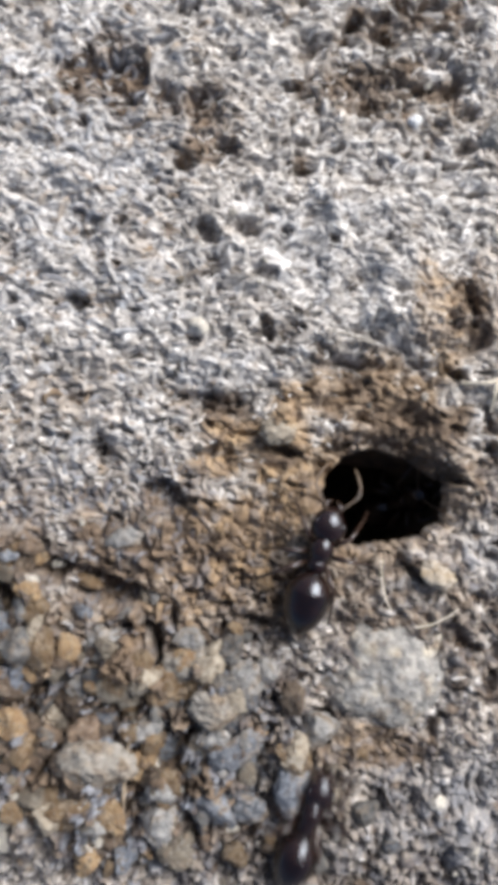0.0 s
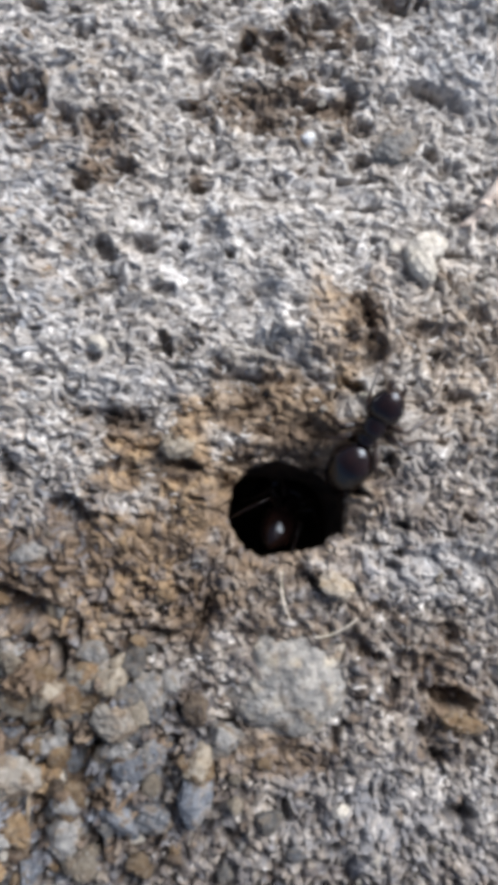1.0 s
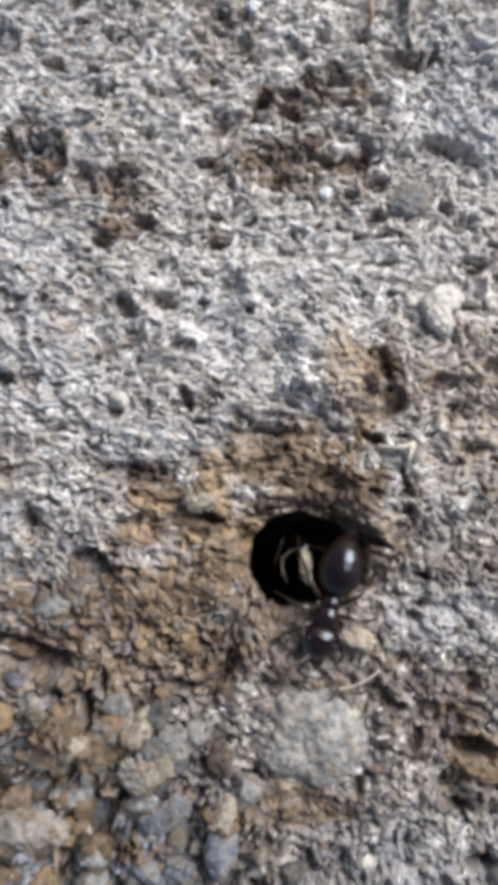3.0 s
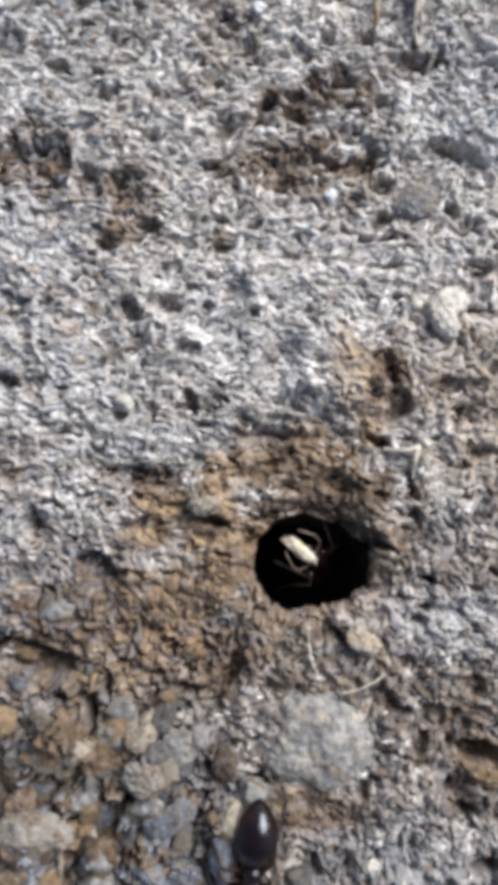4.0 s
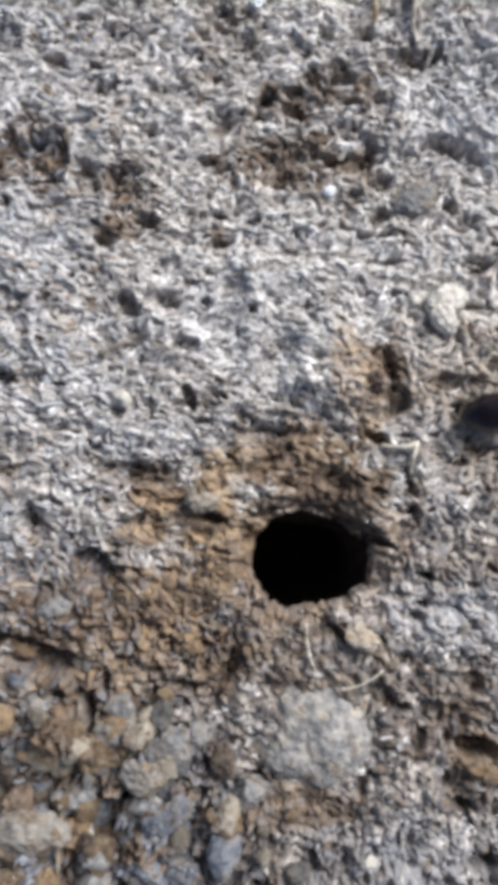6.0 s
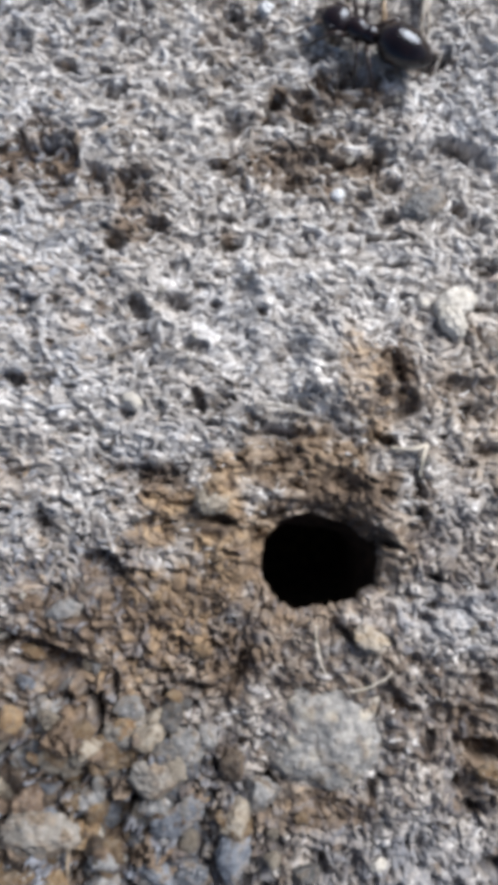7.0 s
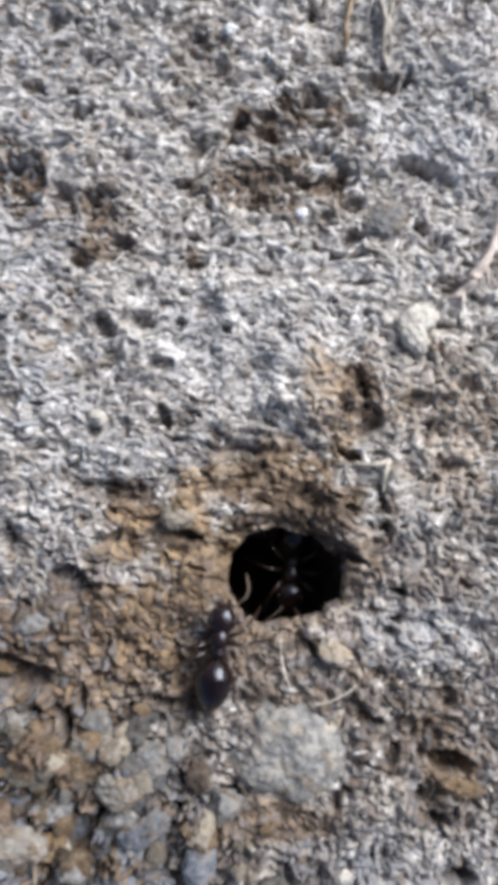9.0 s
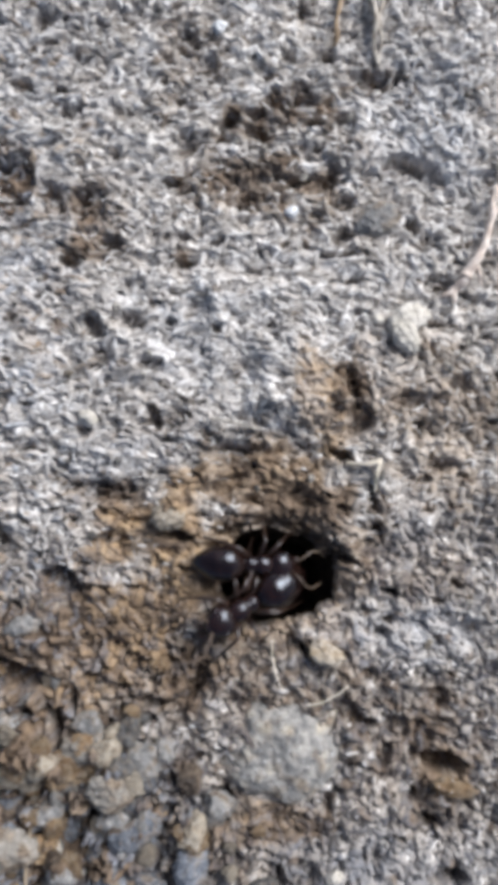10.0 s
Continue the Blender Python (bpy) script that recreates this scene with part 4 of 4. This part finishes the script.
    l.new(mixed(n, l, r.outputs[0], (0.35, 0.31, 0.27, 1), speckle(n, l, 9000, 2, 0.5, 0.75, co)), bsdf.inputs["Base Color"])
    bsdf.inputs["Roughness"].default_value = 0.8
    return m


def build_crust_fibres(count):
    """Short curled shreds that lie matted on the crust, joined in one mesh."""
    rng = np.random.default_rng(12)
    rows, cols = GX.shape
    i, j = rng.integers(25, rows - 25, count * 4), rng.integers(25, cols - 25, count * 4)
    share = (0.9 * crust + 0.05) * (1 - coarse) * (mouth > 1.3) * (1 - 0.95 * humus_and_shade) * (1 - stain) ** 2
    keep = rng.random(count * 4) < share[i, j]
    x0, y0 = GX[i, j][keep][:count], GY[i, j][keep][:count]
    n, steps, sides = len(x0), 5, 3
    long, turn = rng.uniform(0.18, 0.58, n), np.radians(rng.normal(-4, 32, n))
    bend, thick = rng.normal(0, 1.6, n), rng.uniform(0.022, 0.048, n)
    s = np.linspace(-0.5, 0.5, steps)[None, :]
    way = turn[:, None] + bend[:, None] * s
    dx, dy = np.cos(way) * long[:, None] / steps, np.sin(way) * long[:, None] / steps
    px, py = x0[:, None] + np.cumsum(dx, 1), y0[:, None] + np.cumsum(dy, 1)
    pi = np.clip(((py + 12.3) / STEP).astype(int), 0, rows - 1)
    pj = np.clip(((px + 12.3) / STEP).astype(int), 0, cols - 1)
    pz = HEIGHT[pi, pj]
    pz = 0.45 * pz + 0.55 * pz.mean(1, keepdims=True) + 0.02
    slim = thick[:, None] * np.array([0.4, 1.0, 1.0, 0.9, 0.3])[None, :]
    ring = []
    for k in range(sides):
        a = 2 * math.pi * k / sides
        ring.append(np.stack([px - np.sin(way) * slim * math.cos(a), py + np.cos(way) * slim * math.cos(a), pz + slim * math.sin(a)], -1))
    verts = np.stack(ring, 2).reshape(-1, 3) * MM
    base = (np.arange(n) * steps * sides)[:, None, None] + (np.arange(steps - 1) * sides)[None, :, None] + np.arange(sides)[None, None, :]
    side = (np.arange(sides) + 1) % sides - np.arange(sides)
    quads = np.stack([base, base + side, base + side + sides, base + sides], -1).reshape(-1, 4)
    me = bpy.data.meshes.new("crust_fibres")
    me.vertices.add(len(verts))
    me.vertices.foreach_set("co", verts.astype(np.float32).ravel())
    me.loops.add(quads.size)
    me.loops.foreach_set("vertex_index", quads.astype(np.int32).ravel())
    me.polygons.add(len(quads))
    me.polygons.foreach_set("loop_start", np.arange(0, quads.size, 4, dtype=np.int32))
    me.polygons.foreach_set("use_smooth", np.ones(len(quads), bool))
    me.update(calc_edges=True)
    me.materials.append(thread_material())
    return tagged(new("crust_fibres", me), "short pale plant shreds matted on the soil crust", "fibres", kind="stuff")


build_crust_fibres(7000)


# ---- ants ----
HIPS = [(0.22, 0.28), (0.24, 0.05), (0.21, -0.20)]
LEGS = [  # knee, ankle, toe from the hip, for the front, middle and hind leg
    [(0.45, 0.42, 0.28), (0.72, 0.95, -0.45), (0.80, 1.25, -0.66)],
    [(0.60, -0.02, 0.30), (1.05, -0.10, -0.45), (1.35, -0.18, -0.66)],
    [(0.50, -0.45, 0.34), (0.90, -1.15, -0.45), (1.05, -1.60, -0.66)],
]


def leg_bm(k, side):
    knee, ankle, toe = ([side * p[0], p[1], p[2]] for p in LEGS[k])
    hip = (0, 0, -0.08)
    thigh = [h * 0.5 + q * 0.5 for h, q in zip(hip, knee)]
    shin = [a * 0.55 + b * 0.45 for a, b in zip(knee, ankle)]
    return tube([hip, thigh, knee, shin, ankle, toe], [0.06, 0.085, 0.052, 0.056, 0.036, 0.022], 8)


def gaster_bm():
    """Egg-shaped abdomen with the overlapping rims of its plates."""
    bm = ellipsoid((0, 0, 0), (1, 1, 1), 32, 36)
    for v in bm.verts:
        p = v.co / MM
        y = p.y
        taper = 1.0 - 0.36 * y * y if y < 0 else 1.0 + 0.10 * math.sin(math.pi * y)
        ridge = 1.0
        for at in (0.42, -0.08, -0.48, -0.75):
            d = y - at
            ridge += 0.035 * math.exp(-(d / 0.05) ** 2) * (1 if d > 0 else 0.3)
        v.co = Vector((p.x * 0.59 * taper * ridge, y * 0.92, p.z * 0.52 * taper * ridge + 0.05 * (1 - y * y))) * MM
    return bm


def head_bm():
    bm = ellipsoid((0, 0, 0), (1, 1, 1), 28, 24)
    for v in bm.verts:
        p = v.co / MM
        wide = 1.0 + 0.10 * math.sin(-2.2 * p.y)
        notch = 0.07 * math.exp(-(p.x / 0.35) ** 2) if p.y < -0.6 else 0
        v.co = Vector((p.x * 0.47 * wide, (p.y + notch) * 0.50, p.z * 0.33)) * MM
    return bm


def thorax_bm():
    bm = ellipsoid((0, 0, 0), (1, 1, 1), 24, 28)
    for v in bm.verts:
        p = v.co / MM
        waist = 1.0 - 0.25 * math.exp(-((p.y + 0.18) / 0.18) ** 2)
        front = 1.0 + 0.22 * max(0, p.y)
        v.co = Vector((p.x * 0.345 * waist * front, p.y * 0.56, p.z * 0.33 * waist + 0.07 * max(0, p.y))) * MM
    return bm


def build_ant():
    ant = tagged(new("ant"), "shiny dark brown worker ant walking over the soil", "ant", "worker ants")
    thorax = part("thorax", thorax_bm(), CHITIN, ant)
    part("petiole", ellipsoid((0, -0.58, -0.02), (0.14, 0.10, 0.22), 14, 10), CHITIN, ant)
    gaster = part("gaster", gaster_bm(), CHITIN_GASTER, ant, "glossy dark abdomen with plate rims")
    gaster.matrix_basis = pose(0, -1.32 * MM, 0.03 * MM, 6, 0, 0)
    head = part("head", head_bm(), CHITIN, ant)
    head.matrix_basis = pose(0, 0.88 * MM, 0.02 * MM, -14, 0, 0)
    for side in (-1, 1):
        part("eye", ellipsoid((side * 0.37, -0.02, 0.15), (0.09, 0.12, 0.09), 12, 8), CHITIN_GASTER, head)
        part("mandible", tube([(side * 0.20, 0.42, -0.06), (side * 0.20, 0.60, -0.08), (side * 0.05, 0.70, -0.1)], [0.09, 0.07, 0.03], 8), CHITIN_LEG, head)
        part("antenna", tube([(side * 0.14, 0.30, 0.16), (side * 0.40, 0.55, 0.30), (side * 0.66, 0.82, 0.34), (side * 0.70, 1.10, 0.22), (side * 0.62, 1.38, 0.08), (side * 0.52, 1.62, -0.04)],
                             [0.035, 0.03, 0.032, 0.033, 0.036, 0.028], 7), CHITIN_FEELER, head)
        for k in range(3):
            leg = part("leg", leg_bm(k, side), CHITIN_LEG, ant)
            leg.matrix_basis = pose(side * HIPS[k][0] * MM, HIPS[k][1] * MM, -0.05 * MM)
    return ant


ANT = build_ant()

# Each row: seconds, middle of the abdomen (x, y) and middle of the head (x, y) in millimetres from the burrow's mouth, lift over the ground, nose-up degrees.
TRACKS = {
    "leader": [
        (0.0, -2.16, -3.12, -1.52, -0.74, 0.00, 0),
        (0.1, -2.00, -2.62, -1.20, -0.67, 0.00, -5),
        (0.2, -1.74, -1.34, -0.80, 0.16, -0.40, -25),
        (0.3, -1.03, -0.49, 0.14, 0.61, -2.00, -45),
        (0.5, 0.11, 0.96, 0.88, 1.76, -5.50, -60),
        (0.9, 0.27, 2.73, 0.77, 4.33, -8.30, -40),
    ],
    "follower": [
        (0.0, -2.29, -9.97, -1.59, -7.97, 0.00, 0),
        (0.1, -1.61, -6.76, -1.27, -4.54, 0.00, 0),
        (0.2, -1.59, -6.55, -1.22, -4.44, 0.00, 0),
        (0.3, -1.83, -5.19, -1.80, -3.04, 0.00, 0),
        (0.4, -1.98, -2.50, -1.04, -0.47, 0.00, 0),
        (0.5, -1.89, -2.44, -0.96, -0.52, 0.00, -5),
        (0.6, -1.53, -1.69, -0.45, -0.30, -0.30, -15),
        (0.7, -0.96, -0.77, 0.27, -0.04, -1.30, -32),
        (0.8, -0.44, -0.63, 0.44, 0.03, -2.70, -45),
        (1.0, -0.04, -0.71, 0.47, 0.18, -4.00, -50),
        (1.2, 0.08, -0.38, 0.53, 0.69, -5.50, -55),
        (1.4, 0.12, 1.27, 0.58, 2.30, -6.50, -60),
        (1.8, 0.62, 2.55, 0.69, 4.54, -8.30, -40),
    ],
    "climber": [
        (0.0, -0.26, -1.13, 1.93, 0.11, -4.20, 60),
        (0.2, -0.07, -0.83, 2.03, 0.32, -3.00, 58),
        (0.4, 0.57, -0.65, 2.21, 0.93, -1.70, 52),
        (0.5, 0.92, -0.32, 2.37, 1.45, -1.20, 48),
        (0.6, 1.03, 0.01, 2.25, 1.93, -0.80, 42),
        (0.7, 1.11, 0.44, 2.36, 2.32, -0.50, 38),
        (0.8, 1.48, 0.71, 2.25, 2.08, -0.40, 36),
        (0.9, 1.86, 1.12, 2.60, 2.41, -0.20, 35),
        (1.0, 1.89, 1.20, 2.68, 2.66, -0.10, 32),
        (1.1, 2.18, 1.72, 2.29, 3.37, 0.10, 28),
        (1.2, 2.18, 1.87, 2.48, 3.76, 0.00, 15),
        (1.3, 2.52, 3.10, 3.15, 5.00, 0.00, 0),
        (1.4, 2.64, 3.36, 3.36, 5.47, 0.00, 0),
        (1.5, 2.94, 4.17, 3.23, 6.49, 0.00, 0),
        (1.6, 2.98, 5.64, 3.16, 7.97, 0.00, 0),
        (1.7, 3.04, 5.76, 3.24, 8.10, 0.00, 0),
        (1.8, 3.45, 9.03, 3.82, 11.11, 0.00, 0),
        (1.9, 3.31, 9.19, 3.77, 11.24, 0.00, 0),
        (2.0, 3.87, 10.16, 4.48, 12.56, 0.00, 0),
        (2.1, 3.99, 10.83, 4.70, 12.98, 0.00, 0),
        (2.2, 4.46, 12.49, 5.12, 14.55, 0.00, 0),
        (2.5, 5.35, 16.09, 6.27, 18.10, 0.00, 0),
        (2.8, 6.58, 20.10, 7.35, 22.10, 0.00, 0),
    ],
    "sentry": [
        (0.0, 0.80, 2.30, 1.46, 4.33, -8.00, 30),
        (0.8, -0.20, 1.27, 0.56, 2.84, -6.50, 40),
        (1.2, -0.27, -0.47, 0.46, 0.91, -5.00, 30),
        (1.5, 1.44, -0.63, -1.33, 0.07, -4.20, 60),
        (1.8, -0.70, 1.80, 0.12, -0.66, -3.60, 62),
        (2.0, -1.73, -0.37, 0.81, -0.71, -3.10, 60),
        (2.2, -1.34, -0.59, 1.21, -0.38, -2.80, 55),
        (2.6, 0.75, 0.53, 0.76, -1.04, -1.80, 25),
        (2.9, 0.88, -0.00, 0.61, -1.68, -0.60, 10),
        (3.1, 1.02, -0.69, 0.20, -2.47, -0.10, 0),
        (3.3, 0.92, -1.46, -0.35, -3.43, 0.00, 0),
        (3.4, 0.09, -3.37, -0.38, -5.42, 0.00, 0),
        (3.5, -0.31, -4.34, -0.75, -6.53, 0.00, 0),
        (3.6, -0.38, -4.76, -1.23, -6.63, 0.00, 0),
        (3.7, -1.16, -6.17, -2.01, -7.87, 0.00, 0),
        (3.8, -1.42, -7.53, -1.66, -9.76, 0.00, 0),
        (3.9, -1.47, -7.26, -1.70, -9.48, 0.00, 0),
        (4.0, -1.49, -7.29, -1.72, -9.52, 0.00, 0),
        (4.1, -1.63, -7.38, -1.89, -9.60, 0.00, 0),
        (4.2, -2.04, -7.81, -2.89, -9.75, 0.00, 0),
        (4.3, -2.95, -8.75, -4.05, -10.60, 0.00, 0),
        (4.5, -4.67, -11.60, -5.90, -13.45, 0.00, 0),
        (4.8, -6.51, -14.52, -7.74, -16.37, 0.00, 0),
    ],
    "carrier": [
        (0.0, 1.20, 2.94, 1.49, 4.98, -8.00, 20),
        (2.6, 0.26, 1.83, 0.40, -0.08, -6.00, 30),
        (3.0, -0.08, 2.11, 0.11, -0.50, -4.00, 60),
        (3.3, -0.19, 1.41, -0.00, -1.01, -3.00, 66),
        (3.5, 0.01, 1.10, 0.51, -1.19, -2.60, 64),
        (3.6, 1.11, 1.43, 0.19, -0.87, -2.70, 70),
        (3.7, 2.30, 0.53, -0.35, -0.18, -2.80, 72),
        (3.9, 2.07, -1.07, -0.50, 0.27, -2.70, 72),
        (4.0, 1.69, -1.32, -0.55, 0.52, -2.60, 70),
        (4.2, 0.91, -1.42, -0.76, 0.91, -2.40, 68),
        (4.4, 0.10, -1.90, -1.11, 0.67, -2.10, 62),
        (4.5, -0.31, -2.09, -1.29, 0.56, -1.90, 58),
        (4.6, -0.17, -1.91, -1.16, 0.72, -1.90, 58),
        (4.7, -0.42, -1.73, -0.96, 1.00, -1.80, 58),
        (4.8, -1.30, -1.09, -0.41, 1.42, -1.50, 55),
        (4.9, -1.39, 0.03, 0.29, 1.90, -1.20, 48),
        (5.0, -1.26, 0.21, 0.46, 1.98, -1.10, 48),
        (5.1, -1.40, 0.19, 0.33, 1.96, -1.00, 46),
        (5.2, -0.25, 1.45, 0.47, 2.71, 0.00, 25),
        (5.3, 0.11, 1.93, 0.70, 3.23, 0.10, 30),
        (5.4, 0.11, 2.05, 0.74, 3.28, 0.10, 30),
        (5.5, 0.75, 2.75, 1.76, 4.03, 0.10, 30),
        (5.6, 0.95, 3.27, 2.19, 4.25, 0.10, 20),
        (5.7, 1.57, 3.51, 3.34, 3.51, 0.00, 0),
        (5.9, 3.65, 3.79, 5.65, 3.94, 0.00, 0),
        (6.2, 7.95, 4.71, 9.95, 5.17, 0.00, 0),
        (6.6, 12.26, 6.25, 14.26, 6.71, 0.00, 0),
    ],
    "returner": [
        (0.0, 10.63, 7.72, 8.79, 7.72, 0.00, 0),
        (5.7, 11.65, 8.72, 9.50, 8.87, 0.00, 0),
        (6.3, 7.34, 11.18, 5.18, 11.25, 0.00, 0),
        (6.6, 4.72, 12.10, 2.72, 11.79, 0.00, 0),
        (6.8, 2.91, 12.39, 1.11, 11.65, 0.00, 0),
        (6.9, 3.14, 13.04, 1.23, 13.58, 0.00, 0),
        (7.0, 2.25, 14.35, 0.60, 15.10, 0.00, 0),
        (7.1, 2.31, 14.44, 0.31, 14.86, 0.00, 0),
        (7.2, 2.24, 14.70, 0.57, 15.49, 0.00, 0),
        (7.3, 2.34, 14.76, 0.58, 15.33, 0.00, 0),
        (7.4, 2.69, 14.71, 0.94, 14.80, 0.00, 0),
        (7.5, 2.42, 14.13, 0.73, 12.82, 0.00, 0),
        (7.6, 2.82, 14.17, 1.99, 12.32, 0.00, 0),
        (7.7, 2.97, 13.14, 2.90, 11.06, 0.00, 0),
        (7.8, 3.32, 12.63, 3.80, 10.63, 0.00, 0),
        (7.9, 3.67, 11.00, 3.20, 8.85, 0.00, 0),
        (8.0, 3.30, 9.30, 2.98, 7.15, 0.00, 0),
        (8.1, 2.95, 7.89, 2.32, 6.07, 0.00, 0),
        (8.2, 2.94, 6.28, 1.86, 4.52, 0.00, 0),
        (8.3, 2.60, 6.01, 1.74, 4.29, 0.00, 0),
        (8.4, 1.72, 4.66, 0.61, 2.66, 0.00, -5),
        (8.5, 0.44, 2.35, 0.65, 0.44, -0.30, -20),
        (8.6, 0.29, 1.48, 0.25, -0.23, -1.00, -25),
        (8.7, 0.30, 0.92, 0.18, -0.80, -1.70, -15),
        (8.8, 0.35, 0.89, 0.22, -0.88, -3.00, -5),
        (9.2, 0.48, 0.86, 0.31, -0.82, -3.20, 0),
        (9.5, 0.48, 0.78, 0.21, -0.89, -2.80, 8),
        (9.7, 0.52, 0.85, 0.01, -0.82, -1.90, 8),
        (9.8, 0.59, 0.89, -0.08, -0.91, -1.30, 14),
        (9.9, 0.66, 0.59, -0.63, -0.71, -0.90, 20),
        (10.0, 0.26, -0.33, -1.54, -1.27, -0.35, 22),
    ],
    "forager": [
        (0.0, -4.13, -16.89, -3.52, -15.04, 0.00, 0),
        (4.2, -1.89, -13.14, -1.43, -11.14, 0.00, 0),
        (4.3, -1.20, -11.91, -1.05, -9.75, 0.00, 0),
        (4.4, -1.05, -10.68, -0.92, -8.52, 0.00, 0),
        (4.5, -1.33, -8.09, -1.37, -5.97, 0.00, 0),
        (4.6, -1.26, -6.26, -1.13, -4.09, 0.00, 0),
        (4.7, -0.99, -6.40, -1.60, -4.36, 0.00, 0),
        (4.8, -1.16, -5.83, -1.71, -3.72, 0.00, 0),
        (4.9, -1.86, -3.93, -1.83, -2.03, 0.00, 0),
        (5.0, -1.81, -2.34, -1.40, -0.87, 0.00, -5),
        (5.1, -1.83, -2.19, -1.28, -0.59, -0.20, -12),
        (5.2, -1.09, -0.79, -0.01, 0.19, -1.60, -35),
        (5.3, -0.25, -0.52, 0.38, 0.16, -3.50, -50),
        (5.5, 0.25, 1.03, 0.69, 1.94, -6.50, -60),
        (5.9, -0.04, 2.37, 0.79, 4.32, -8.30, -40),
    ],
    "straggler": [
        (0.0, -6.29, -18.42, -5.21, -16.58, 0.00, 0),
        (8.4, -3.55, -13.45, -2.94, -11.45, 0.00, 0),
        (8.6, -2.47, -11.14, -2.32, -9.14, 0.00, 0),
        (8.7, -2.32, -9.45, -2.21, -7.32, 0.00, 0),
        (8.8, -1.80, -6.26, -1.08, -3.84, 0.00, 0),
        (8.9, -2.09, -4.13, -2.01, -2.14, 0.00, 0),
        (9.0, -1.97, -3.21, -1.66, -1.05, 0.00, 0),
        (9.1, -2.19, -2.65, -1.94, -0.79, 0.00, 0),
        (9.2, -2.66, -2.05, -2.02, -0.48, 0.00, 0),
        (9.3, -2.92, -1.82, -1.93, -0.36, 0.00, 0),
        (9.4, -2.71, -1.26, -1.48, -0.07, 0.00, -10),
        (9.5, -2.23, -0.77, -1.14, 0.35, -0.20, -20),
        (9.6, -2.03, -0.63, -0.95, 0.42, -0.30, -20),
        (9.7, -2.07, -0.49, -0.80, 0.26, -0.35, -18),
        (9.8, -2.08, -0.18, -0.48, 0.33, -0.30, -10),
        (9.9, -1.83, 0.13, -0.16, 0.32, -0.40, -12),
        (10.0, -1.48, 0.37, 0.24, 0.25, -0.50, -14),
    ],
}


def ant_pose(size, gx, gy, hx, hy, lift, nose):
    heading = math.degrees(math.atan2(-(hx - gx), hy - gy))
    x, y = gx + 0.6 * (hx - gx), gy + 0.6 * (hy - gy)
    return pose(x * MM, y * MM, (ground_at(x, y) + 0.70 * size + lift) * MM, nose, 0, heading), (x, y)


def stride_rows(leg, k, side, spots):
    """Alternating tripods: the leg swings as its ant covers ground."""
    home = (side * HIPS[k][0] * MM, HIPS[k][1] * MM, -0.05 * MM)
    rows, phase, last = [], 0.0, None
    first = math.pi if (k + (side > 0)) % 2 else 0.0
    for t, (x, y) in spots:
        if last:
            phase += min(math.hypot(x - last[0], y - last[1]) / 2.4 * 2 * math.pi, 2.2)
        swing = math.sin(phase + first + 0.5 * k)
        up = max(0.0, math.cos(phase + first + 0.5 * k))
        rows.append((t, pose(*home, 0, -side * 9 * up, side * 17 * swing)))
        last = (x, y)
    return rows


# how large each ant is beside the first
SIZES = {"leader": 1.0, "follower": 0.92, "climber": 1.03, "sentry": 1.0, "carrier": 0.90, "returner": 0.95, "forager": 0.82, "straggler": 0.84}
ANTS = {name: (ANT if i == 0 else copy_thing(ANT, Matrix.Diagonal((SIZES[name],) * 3 + (1,)))) for i, name in enumerate(TRACKS)}
LABELS = {
    "leader": "shiny dark worker ant going down into the burrow",
    "follower": "shiny dark worker ant running up to the burrow",
    "climber": "dark brown worker ant climbing out onto the crust",
    "sentry": "glossy dark worker ant leaving the burrow mouth",
    "carrier": "dark worker ant carrying a yellowish crumb",
    "returner": "glossy black-brown worker ant returning over the crust",
    "forager": "glossy dark worker ant coming from loose soil",
    "straggler": "dark worker ant with blue glints pausing at the burrow",
}
for key, ant in ANTS.items():
    tagged(ant, LABELS[key])

crumb = new("food_crumb", mesh_of("food_crumb", stone_bm(71, (0.18, 0.58, 0.17), 0.6, 4, 4.0), CRUMB))
tagged(crumb, "yellowish knobbly food crumb held in an ant's jaws", "crumb")


def motions():
    for key, rows in TRACKS.items():
        ant = ANTS[key]
        keyed = [(r[0], *ant_pose(SIZES[key], *r[1:])) for r in rows]
        if keyed[0][0] > 0:
            keyed.insert(0, (0.0, *keyed[0][1:]))
        if keyed[-1][0] < 10:
            keyed.append((10.0, *keyed[-1][1:]))
        walk(ant, [(t, m) for t, m, _ in keyed])
        spots = [(t, s) for t, _, s in keyed]
        legs = [o for o in ant.children if o.name.split(".")[0] == "leg"]
        for i, leg in enumerate(legs):
            walk(leg, stride_rows(leg, i % 3, -1 if i < 3 else 1, spots))
        head = [o for o in ant.children if o.name.split(".")[0] == "head"][0]
        feelers = [o for o in head.children if o.name.split(".")[0] == "antenna"]
        for i, feeler in enumerate(feelers):
            walk(feeler, [(t, pose(0, 0, 0, 5 * math.sin(7.0 * t + 2 * i), 0, 9 * math.sin(9.0 * t + 1.3 * i + len(key)))) for t, _, _ in keyed])
        if key == "carrier":
            # held level at first, then lifted upright
            held = [(t, m, -60 if t < 4.75 else 50) for t, m, _ in keyed]
            walk(crumb, [(t, m @ pose(0, (1.52 if t < 4.75 else 1.66) * MM, 0.08 * MM, tip) @ pose(0, 0.36 * MM, 0)) for t, m, tip in held])


motions()
